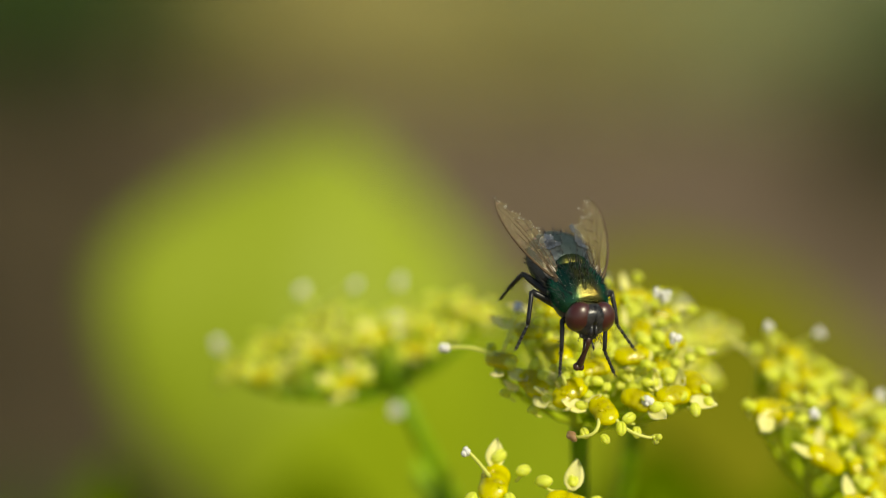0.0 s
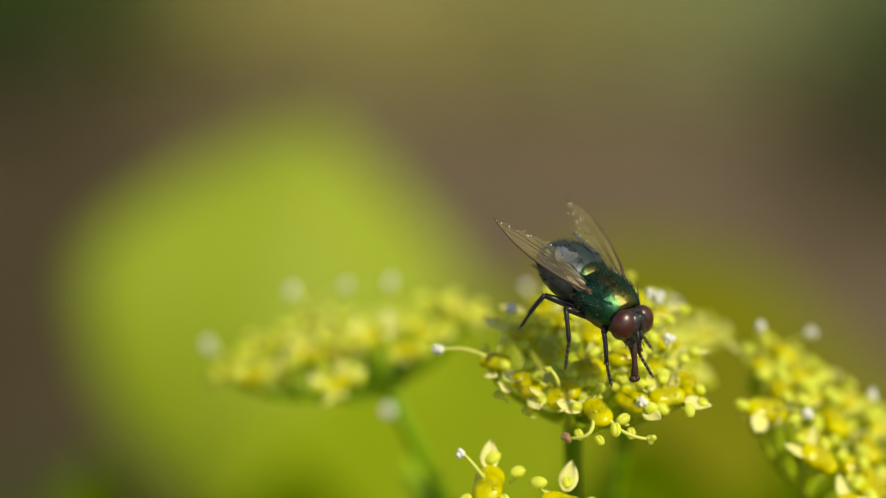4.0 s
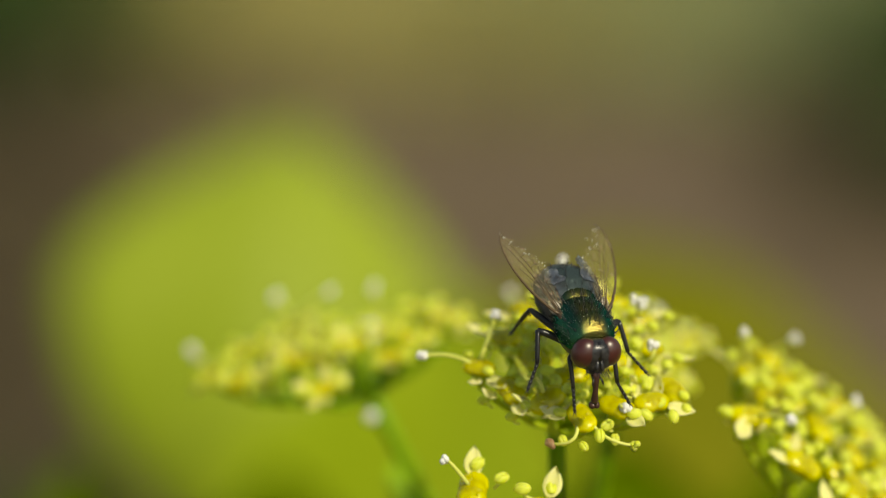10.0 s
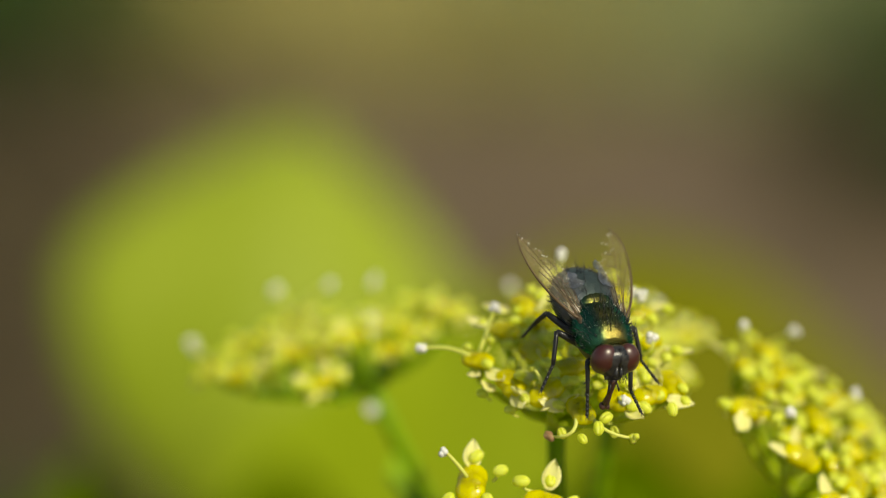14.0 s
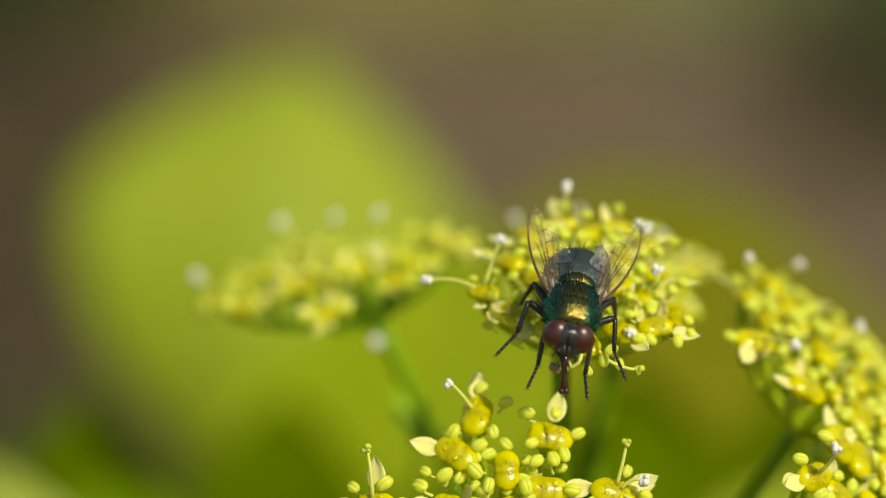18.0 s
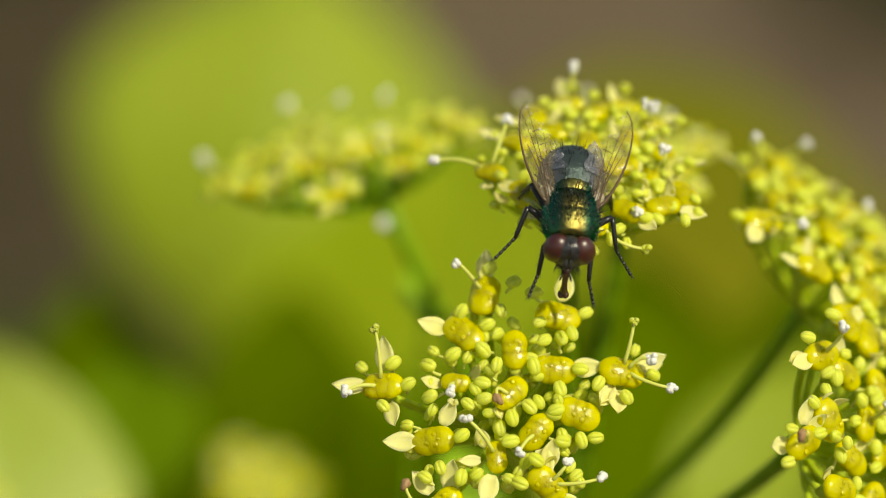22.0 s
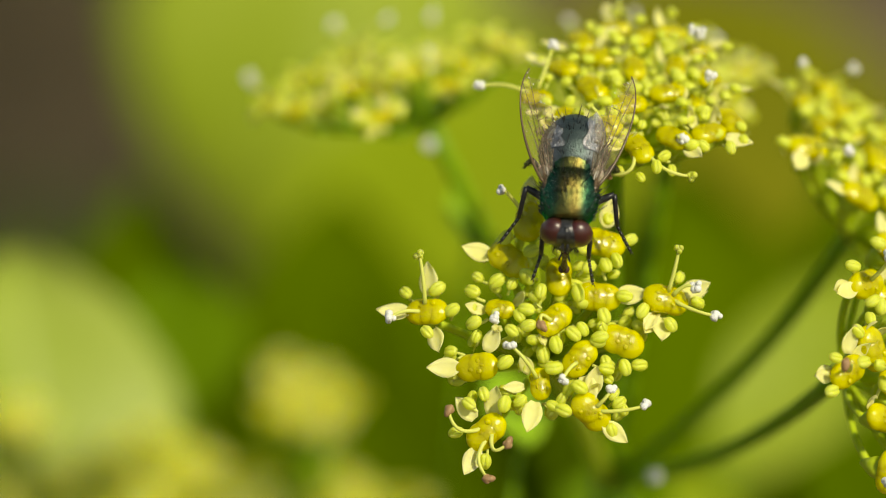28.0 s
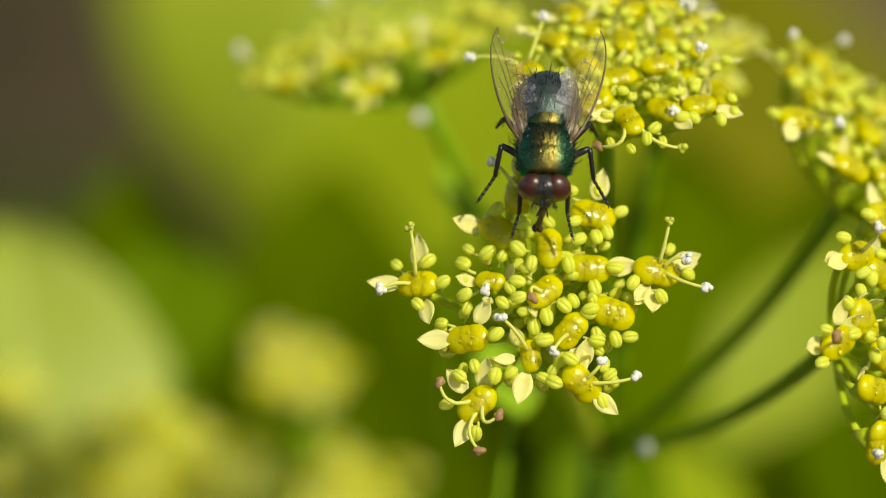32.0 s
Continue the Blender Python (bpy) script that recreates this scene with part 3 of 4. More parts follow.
stamens(middle, seats, [(0, -8.5, 0.1, 0.0, 0, 0.2), (0, -4.3, 1.9, 1.5, 0, 0.1), (3, -1.4, -6.1, -1.5, 1, -0.9), (3, 3.3, -6.3, -1.5, 2, 0.6), (2, -2.4, -3.3, 1.2, 2, 0.1), (4, 2.9, -4.6, -0.2, 0, 0.2),
                        (7, 4.6, -1.0, 1.5, 0, 0.4), (18, 3.8, 2.6, 2.0, 0, 0.1), (18, 4.2, 3.4, 1.2, 0, 0.1), (16, -0.2, 7.4, 1.4, 0, 0.1)], 6)

C_L, N_L = (-3.29, 35.21, -2.57), Vector((-0.2, 0.15, 0.95)).normalized()
left, seats = head(plant, C_L, N_L, 4.0, spread_places(8.3, 22, 3), 31, False, 0.016, "soft yellow-green flower head on its own ray", aside=1.3)
stamens(left, seats, [(-1, 0.1, 1.8, 2.5, 0, 0.1), (-1, 2.1, -1.0, -0.4, 0, 0.1), (-1, -9.3, 1.7, 0.6, 0, 0.1), (-1, -9.1, 1.6, 0.2, 0, 0.1), (-1, 2.8, 2.8, 1.9, 0, 0.1), (-1, 2.4, -1.8, 0.5, 0, 0.1), (-1, -3.5, 3.6, 2.4, 0, 0.1)], 7)

C_B, N_B = (14.06, 32.94, -2.71), up_tilt(84)
rear_head, seats = head(plant, C_B, N_B, 4.5, spread_places(6.0, 14, 4), 37, False, 0.016, "soft yellow-green flower head behind the others")
stamens(rear_head, seats, [(-1, 4.7, 3.2, -0.4, 0, 0.1), (-1, -6.3, 3.6, 2.1, 0, 0.1), (-1, -2.1, 4.7, 1.9, 0, 0.1), (-1, 2.9, 2.1, 1.6, 0, 0.1)], 10)

C_R, N_R = (27.3, 20.2, -3.8), Vector((0.60, -0.06, 0.78))
right, seats = head(plant, C_R, N_R, 5.0, spread_places(8.8, 27, 5), 41, True, 0.012, "dense yellow-green flower head leaning outwards", petals=((18, 200), (20, 160), (22, 90), (23, 250), (24, 30), (25, -60), (26, 130), (15, 10)))
C_R2, N_R2 = (26.8, 6.0, -9.0), Vector((0.78, -0.50, 0.38))
low, seats2 = head(plant, C_R2, N_R2, 5.0, spread_places(7.2, 20, 9), 53, True, 0.012, "yellow-green flower head leaning outwards below", petals=((13, 200), (15, 160), (16, 90), (17, 250), (18, 30), (19, -60), (12, 180)))
stamens(low, seats2, [(-1, -6.0, 4.8, 2.0, 0, 0.2), (-1, -8.4, -1.5, 0.4, 1, 0.2), (-1, -4.4, -7.6, 0.4, 0, -0.3), (-1, -2.0, 1.0, 2.2, 0, 0.1)], 8)
stamens(right, seats, [(-1, -8.8, 2.0, 1.4, 0, 0.2), (-1, -6.0, -5.5, 1.2, 0, 0.2), (-1, -1.0, 1.0, 2.2, 0, 0.2), (-1, -4.5, 6.0, 1.6, 0, -0.2)], 9)

# one ray for each flower head, from the node on the stem
ends = []
for c, nrm, stalk, lean, sag in ((C_F, N_F, 7.0, 0, (0, 2, 0)), (C_M, N_M, 5.1, -0.7, (0, 0, 0)), (C_L, N_L, 4.0, 1.3, (0.5, 0, -1.0)), (C_B, N_B, 4.5, 0, (0, 0, -0.5)), (C_R, N_R, 5.0, 0, (1.0, 0, -0.6)), (C_R2, N_R2, 5.0, 0, (0.8, 0.5, -1.5))):
    end = w(*c) - plant.location + frame_of(nrm) @ Vector((lean, 0, -stalk)) * MM
    ends.append(bend(NODE, end, Vector(sag) * MM, 10))
    bm = bmesh.new()
    add_tube(bm, ends[-1], [0.70 * MM] + [0.52 * MM] * 8 + [0.6 * MM], 9)
    # front ray coloured lighter as if sunlit; shade is in the others' darker green
    part("ray", bm, plant, None, "", M_PEDICEL if c is C_F else M_STEM)
bm = bmesh.new()
add_tube(bm, [(0, 0, -0.01), (0.004, 0.002, 0.15), (-0.003, 0.003, 0.35), (0, 0, 0.5), NODE * 0.98, NODE], [3.2 * MM, 3.0 * MM, 2.6 * MM, 2.0 * MM, 1.6 * MM, 1.2 * MM], 12)
part("main_stem", bm, plant, None, "", M_STEM)
for p in (w(-1.1, 32.1, -6.9) - plant.location, w(12.9, 21.5, -24.9) - plant.location):
    bm = bmesh.new()
    add_ball(bm, p, (0.45 * MM,) * 3, None, 16, 10)
    part("dew_drop", bm, plant, None, "dew drop whitened for its sun glint", M_DROP)


# ---- leaves and flower heads behind ----
def leaf_mesh(name, length, width, mat, fold, droop, wave, seed, swell=1.0, lop=0.0, n=20, m=10):
    """A broad leaf along x with a midrib fold, a drooping tip, wavy lobed edges and thickness."""
    bm = bmesh.new()
    sheets = []
    for side in (1, -1):
        rows = []
        for i in range(n + 1):
            s = i / n
            half = width / 2 * math.sin(math.pi * (0.05 + 0.93 * s ** swell)) ** 0.95
            half *= 1 + 0.02 * math.sin(s * 19 + seed)
            row = []
            for k in range(-m, m + 1):
                y = k / m
                z = fold * width * abs(y) ** 1.3 - droop * length * s * s + wave * width * math.sin(6 * s + 3 * y + seed) * abs(y)
                z -= 0.01 * width * math.exp(-(y * 12) ** 2)
                row.append(bm.verts.new((length * s, half * y * (1 + lop * (1 if y > 0 else -1)), z + side * 0.00012)))
            rows.append(row)
        sheets.append(rows)
    a, b = sheets
    for i in range(n):
        for k in range(2 * m):
            bm.faces.new((a[i][k], a[i + 1][k], a[i + 1][k + 1], a[i][k + 1]))
            bm.faces.new((b[i][k], b[i][k + 1], b[i + 1][k + 1], b[i + 1][k]))
        for k, order in ((0, 1), (2 * m, -1)):
            bm.faces.new((a[i][k], b[i][k], b[i + 1][k], a[i + 1][k])[::order])
    bm.faces.new((*a[0], *b[0][::-1]))
    bm.faces.new((*a[n][::-1], *b[n]))
    return mesh_of(name, bm, mat)


def leaf_plant(label, foot, rows, seed):
    """A plant of broad leaves. Rows: base and tip of the blade in mm, way that its face looks, width in mm, fold, droop, wave, material, swell (over 1: widest near the tip),
    lop (how much its two halves differ)."""
    top = tagged(new("broadleaf_plant"), label, "plant")
    top.location = foot
    for i, (base, tip, face, wide, fold, droop, wave, mat, swell, lop) in enumerate(rows):
        a, b = w(*base), w(*tip)
        x = (b - a).normalized()
        z = (Vector(face) - x * Vector(face).dot(x)).normalized()
        turn = Matrix((x, z.cross(x), z)).transposed()
        part("leaf", leaf_mesh("leaf", (b - a).length, wide * MM, mat, fold, droop, wave, seed + i, swell, lop), top, Matrix.Translation(a - top.location) @ turn.to_4x4())
        bm = bmesh.new()
        add_tube(bm, bend((0.004 * math.cos(i * 2.1), 0.004 * math.sin(i * 2.1), -0.01), a - top.location + x * 0.002, (0, 0, 0.05), 12), [min(2.2, 0.07 * wide) * MM] * 10 + [min(1.6, 0.06 * wide) * MM, min(1.0, 0.05 * wide) * MM], 8)
        part("leaf_stalk", bm, top, None, "", M_STEM)
    return top


leaf_plant("broad sunlit yellow-green leaves behind the flowers, one with shade in its olive", Vector((-0.01, 0.24, 0)), [
    ((-18.4, 243.3, -129.6), (-8.5, 261.9, -67.8), (0.1, -0.97, 0.12), 53.0, -0.15, 0.34, 0.03, M_LEAF, 1.5, 0.08),
    ((1.4, 246.6, -100.2), (71.8, 245.2, -107.8), (0.25, -0.6, 0.75), 49.5, 0.04, 0.02, 0.03, M_LEAF_OLIVE_SHADED, 0.85, 0.15),
    ((-2.1, 192.0, -107.6), (9.6, 208.4, -68.9), (0.1, -0.7, 0.7), 45.0, 0.06, 0.02, 0.03, M_LEAF_MID, 0.75, 0.0),
    ((-21.5, 84.9, -54.5), (-23.3, 94.0, -44.5), (0, -0.5, 0.85), 12.4, 0.10, 0.10, 0.03, M_LEAF_GREEN, 1.0, 0.0),
    ((9.6, 53.1, -51.9), (15.2, 60.8, -44.8), (0.2, -0.5, 0.85), 9.5, 0.10, 0.10, 0.03, M_LEAF_GREEN, 1.0, 0.0)], 1)
leaf_plant("pale yellow-green leaf beside the flower stalks", Vector((-0.03, 0.06, 0)), [
    ((-30.2, 67.4, -59.0), (-34.3, 83.7, -38.1), (0.3, -0.6, 0.75), 22.5, 0.10, 0.05, 0.02, M_LEAF_PALE, 1.0, 0.0),
    ((23.1, 93.4, -64.6), (36.5, 104.7, -49.9), (0.2, -0.6, 0.75), 12.0, 0.10, 0.05, 0.02, M_LEAF, 1.0, 0.0),
    ((5.1, 25.8, -25.2), (3.4, 33.3, -23.2), (0.3, -0.6, 0.7), 4.4, 0.10, 0.05, 0.02, M_LEAF_LIME, 1.0, 0.0),
    ((24.4, 65.5, -58.3), (15.6, 72.7, -52.2), (0.1, -0.6, 0.75), 5.7, 0.10, 0.05, 0.02, M_LEAF_MID, 1.0, 0.0),
    ((1.9, 32.8, -14.8), (0.3, 38.3, -12.6), (0.3, -0.8, 0.5), 2.2, 0.15, 0.05, 0.02, M_LEAF_LIME, 1.0, 0.0)], 5)
# the sun reaches these leaves; their shade is in the dark colour
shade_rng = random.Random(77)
leaf_plant("undergrowth leaves with shade put into their dark green", Vector((0.0, 0.33, 0)), [
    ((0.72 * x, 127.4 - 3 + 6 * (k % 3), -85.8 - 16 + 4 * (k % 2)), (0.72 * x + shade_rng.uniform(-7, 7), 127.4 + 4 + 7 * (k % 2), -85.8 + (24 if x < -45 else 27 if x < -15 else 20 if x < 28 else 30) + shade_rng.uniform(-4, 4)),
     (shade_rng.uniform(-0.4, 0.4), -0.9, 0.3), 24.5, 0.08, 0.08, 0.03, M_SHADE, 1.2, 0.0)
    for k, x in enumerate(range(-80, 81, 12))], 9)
rear = tagged(new("flowering_plant"), "second umbel plant with soft yellow flower heads", "plant")
rear.location = w(-16, 98, 0) - Vector((0, 0, 0.6))
for i, (c, rad, num) in enumerate((((-10.6, 71.8, -45.1), 3.1, 11), ((-33.2, 70.9, -46.8), 2.0, 5), ((-23.0, 68.9, -50.9), 5.2, 24), ((-17.8, 68.0, -52.9), 4.6, 18), ((-29.7, 68.3, -52.3), 4.4, 16), ((-6.7, 67.4, -54.2), 4.8, 18))):
    head(rear, c, up_tilt(66, -12 + 5 * i), 6.0, spread_places(rad, num, 60 + i), 71 + i, False)
    bm = bmesh.new()
    end = w(*c) - rear.location - up_tilt(66, -12 + 5 * i) * 6 * MM
    add_tube(bm, bend((0, 0, 0.46), end, (0, 0, -0.002), 8), 0.8 * MM, 8)
    part("ray", bm, rear, None, "", M_STEM)
bm = bmesh.new()
add_tube(bm, [(0, 0, -0.01), (0.003, 0, 0.25), (0, 0, 0.46)], [3 * MM, 2.4 * MM, 1.2 * MM], 10)
part("main_stem", bm, rear, None, "", M_STEM)
bpy.context.view_layer.update()


# ---- the fly ----
FLY_SIZE = 0.98
fly = tagged(new("fly"), "metallic green bottle fly with dark red eyes and frayed wings", "fly")
fly.scale = (FLY_SIZE,) * 3


def hairs(bm, rows, seed, count, size, back, mat=0):
    """Bristles that stand on a lofted body and lean backwards."""
    rng = random.Random(seed)
    for _ in range(count):
        i = rng.uniform(0.12, 0.9) * (len(rows) - 1)
        a, f = rows[int(i)], i - int(i)
        b = rows[min(int(i) + 1, len(rows) - 1)]
        x, ry, rz, zc = [p + (q - p) * f for p, q in zip(a, b)]
        k = rng.uniform(-0.35, math.pi + 0.35)
        n = Vector((0, math.cos(k), math.sin(k)))
        p = Vector((x, ry * n.y, zc + rz * n.z)) * MM
        h = size * rng.uniform(0.5, 1.25) * MM
        d = (n + Vector((-back, 0, 0)) + Vector((rng.uniform(-0.3, 0.3), rng.uniform(-0.3, 0.3), rng.uniform(-0.3, 0.3)))).normalized()
        add_tube(bm, [p - n * 0.03 * MM, p + d * h * 0.6, p + d * h + Vector((-0.15 * h, 0, 0))], [0.022 * MM, 0.016 * MM, 0.004 * MM], 4, mat)


# thorax, with the cross groove that divides its back
rows = []
for i in range(33):
    s = i / 32
    x = -1.70 + 3.40 * s
    r = math.sin(math.pi * (0.07 + 0.85 * s)) ** 0.30
    groove = 1 - 0.022 * math.exp(-((x - 0.30) / 0.09) ** 2)
    swell = 1 + 0.03 * math.exp(-((x + 0.65) / 0.55) ** 2) + 0.02 * math.exp(-((x - 0.95) / 0.40) ** 2)
    rows.append((x, 1.70 * r * (0.5 + 0.5 * groove), 1.40 * r * groove * swell, 0.02 - 0.10 * s))
bm = bmesh.new()
loft(bm, rows, 40)
for v in bm.verts:
    if v.co.z > 0:
        v.co.z -= 0.015 * MM * math.exp(-(v.co.y / (0.32 * MM)) ** 2)
thorax = part("thorax", bm, fly, None, "golden-green metallic back", M_FLY_GREEN)
bm = bmesh.new()
hairs(bm, rows, 1, 300, 0.26, 0.7)
hairs(bm, rows, 2, 44, 0.75, 0.9)
part("bristles", bm, thorax, None, "black bristles", M_BLACK)
bm = bmesh.new()
rng = random.Random(12)
for _ in range(320):
    i = rng.randrange(2, 31)
    x, ry, rz, zc = rows[i]
    k = rng.choice((rng.uniform(-0.3, 0.9), rng.uniform(2.2, 3.4), rng.uniform(0, math.pi)))
    add_ball(bm, Vector((x + rng.uniform(-0.1, 0.1), ry * math.cos(k), zc + rz * math.sin(k))) * MM, (rng.uniform(0.006, 0.015) * MM,) * 3, None, 5, 4)
tagged(part("dust", bm, thorax, None, "fine white pollen dust", M_DEW), kind="stuff")
bm = bmesh.new()
loft(bm, [(x, ry * 0.96, rz, zc - 0.16) for x, ry, rz, zc in rows], 24)
for v in bm.verts:
    v.co.z = min(v.co.z, -0.35 * MM)
part("underside", bm, thorax, None, "black underside", M_BLACK)
# scutellum
srows = egg(-2.75, -0.95, 1.26, 0.84, 0.48, 12, 0.50)
bm = bmesh.new()
loft(bm, srows, 20)
scutellum = part("scutellum", bm, fly, None, "golden-green rounded shield", M_FLY_GREEN)
bm = bmesh.new()
hairs(bm, srows, 3, 34, 0.5, 1.1)
part("bristles", bm, scutellum, None, "", M_BLACK)
# abdomen of four overlapping rings
arows = []
for i in range(21):
    s = i / 20
    x = -5.15 + 3.9 * s
    r = math.sin(math.pi * (0.045 + 0.76 * s)) ** 0.50
    step = 1 - 0.022 * math.exp(-(((s * 4) % 1.0) / 0.10) ** 2)
    arows.append((x, 1.98 * r * step, 1.52 * r * step, -0.12 + 0.12 * math.sin(math.pi * s)))
bm = bmesh.new()
loft(bm, arows, 30)
abdomen = part("abdomen", bm, fly, None, "blue-green metallic abdomen", M_FLY_BLUE)
bm = bmesh.new()
hairs(bm, arows, 4, 190, 0.30, 1.5)
hairs(bm, arows[:8], 5, 20, 0.6, 1.9)
part("bristles", bm, abdomen, None, "black bristles", M_BLACK)

# crumpled inner lobes of the torn wings, which lie on the abdomen
for side, reach, wide in ((1, 2.5, 46), (-1, 1.4, 32)):
    bm = bmesh.new()
    layers = []
    for lift in (0.0, -0.012):
        rng = random.Random(33 + side)
        layers.append([])
        for i in range(19):
            u = i / 18
            ring = []
            for k in range(13):
                a = radians(72 + 4 * math.sin(u * 6) - wide * k / 12 * (0.45 + 0.55 * math.sin(math.pi * (0.1 + 0.75 * u))))
                x = -2.35 - reach * u * (1 - 0.35 * (k / 6 - 1) ** 2) - 0.10 * math.sin(k * 1.4) * u + rng.uniform(-0.02, 0.02)
                r = 1.015 + 0.005 * rng.uniform(-1, 1) + 0.024 * math.sin(u * 3 + k * 2.3)
                ring.append(bm.verts.new((x * MM, side * math.cos(a) * 1.96 * r * MM, (math.sin(a) * 1.57 * r - 0.02 + lift) * MM)))
            layers[-1].append(ring)
    a, b = layers
    for i in range(18):
        for k in range(12):
            bm.faces.new((a[i][k], a[i][k + 1], a[i + 1][k + 1], a[i + 1][k]))
            bm.faces.new((b[i][k], b[i + 1][k], b[i + 1][k + 1], b[i][k + 1]))
    bmesh.ops.recalc_face_normals(bm, faces=bm.faces)
    part("torn_membrane", bm, abdomen, None, "silvery crumpled piece of torn wing", M_SILVER)

# head
hrows = egg(1.62, 3.05, 1.28, 1.08, -0.30, 12, 0.55)
bm = bmesh.new()
loft(bm, hrows, 24)
NECK = Vector((1.8, 0, -0.35)) * MM
head_part = part("head", bm, fly, Matrix.Translation(NECK) @ Matrix.Scale(0.93, 4) @ Matrix.Translation(-NECK), "silver-grey face", M_FACE)
for s in (-1, 1):
    bm = bmesh.new()
    add_ball(bm, (0, 0, 0), (0.72 * MM, 0.81 * MM, 0.96 * MM), None, 32, 22)
    part("eye", bm, head_part, Matrix.Translation(Vector((2.32, s * 0.79, -0.10)) * MM) @ Euler((radians(s * 14), radians(-14), radians(s * 16))).to_matrix().to_4x4(), "dark red compound eye", M_EYE)
    bm = bmesh.new()
    add_tube(bm, bend(Vector((2.98, s * 0.14, -0.25)) * MM, Vector((3.26, s * 0.17, -0.88)) * MM, (0.06 * MM, 0, 0), 5), [0.07 * MM, 0.10 * MM, 0.13 * MM, 0.12 * MM, 0.05 * MM], 8)
    add_tube(bm, bend(Vector((3.10, s * 0.2, -0.42)) * MM, Vector((3.55, s * 0.62, -0.55)) * MM, (0, 0, 0.08 * MM), 5), [0.022 * MM, 0.02 * MM, 0.016 * MM, 0.01 * MM, 0.004 * MM], 4)
    part("antenna", bm, head_part, None, "grey antenna", M_FACE)
bm = bmesh.new()
add_tube(bm, [Vector((2.42, 0, 0.76)) * MM, Vector((2.86, 0, 0.40)) * MM, Vector((3.04, 0, -0.15)) * MM], [0.16 * MM, 0.14 * MM, 0.12 * MM], 10)
part("frons", bm, head_part, None, "black stripe between the eyes", M_BLACK)
bm = bmesh.new()
rng = random.Random(8)
for k in range(46):
    s = rng.choice((-1, 1))
    p = Vector((rng.uniform(2.7, 2.95), s * rng.uniform(0.2, 0.75), rng.uniform(-1.25, -0.85)))
    if k < 14:
        p = Vector((rng.uniform(2.4, 2.95), s * 0.2, rng.uniform(0.1, 0.75)))
    d = Vector((0.5, s * 0.3, -0.7 if k >= 14 else 0.5)) + Vector((rng.uniform(-0.3, 0.3), rng.uniform(-0.3, 0.3), rng.uniform(-0.3, 0.3)))
    add_tube(bm, [p * MM, (p + d * 0.3) * MM, (p + d * 0.5) * MM], [0.02 * MM, 0.014 * MM, 0.004 * MM], 4)
part("bristles", bm, head_part, None, "", M_BLACK)
bm = bmesh.new()
loft(bm, egg(2.25, 3.0, 0.62, 0.42, -1.12, 8, 0.6), 16)
part("mouth_rim", bm, head_part, None, "pale grey mouth edge", M_FACE)

# proboscis, jointed at the mouth
PROB_AT = Vector((2.68, 0, -1.3)) * MM
bm = bmesh.new()
add_tube(bm, bend((0, 0, 0.1 * MM), (0.24 * MM, 0, -1.95 * MM), (0.14 * MM, 0, 0), 8), [0.30 * MM, 0.25 * MM, 0.2 * MM, 0.17 * MM, 0.16 * MM, 0.18 * MM, 0.22 * MM, 0.2 * MM], 10)
for s in (-1, 1):
    add_ball(bm, (0.27 * MM, s * 0.13 * MM, -2.05 * MM), (0.26 * MM, 0.2 * MM, 0.22 * MM), None, 10, 7)
proboscis = part("proboscis", bm, fly, Matrix.Translation(PROB_AT), "dark brown sucking mouthpart", M_PROB)
bm = bmesh.new()
for s in (-1, 1):
    add_tube(bm, bend((0.2 * MM, s * 0.18 * MM, -0.1 * MM), (0.55 * MM, s * 0.34 * MM, -0.5 * MM), (0.1 * MM, 0, 0.05 * MM), 5), [0.05 * MM, 0.05 * MM, 0.06 * MM, 0.06 * MM, 0.02 * MM], 6)
part("palps", bm, proboscis, None, "", M_BLACK)

# wings: a clear sheet with a frayed hind edge, and its veins
WING_BASE, WING_TIP = Vector((-0.35, 1.46, 0.70)), Vector((-7.15, 3.45, 1.43))


def wing_edge(s, torn):
    """Fore and hind edge, in mm, at s of the wing's length."""
    fore = -0.62 * math.sin(math.pi * min(1, s * 1.02)) ** 0.7 * (1 - 0.25 * s) + 0.55 * s ** 7
    hind = (0.62 + 1.13 * min(1, s / 0.6) ** 1.3) * max(0.0, math.sin(math.pi * (0.16 + 0.82 * s))) ** 0.45 * (1 - 0.10 * s)
    cut = 0.0
    for at, deep, wide in torn:
        cut = max(cut, deep * max(0.0, 1 - abs(s - at) / wide) ** 0.6)
    return fore, max(fore + 0.08, hind - cut)


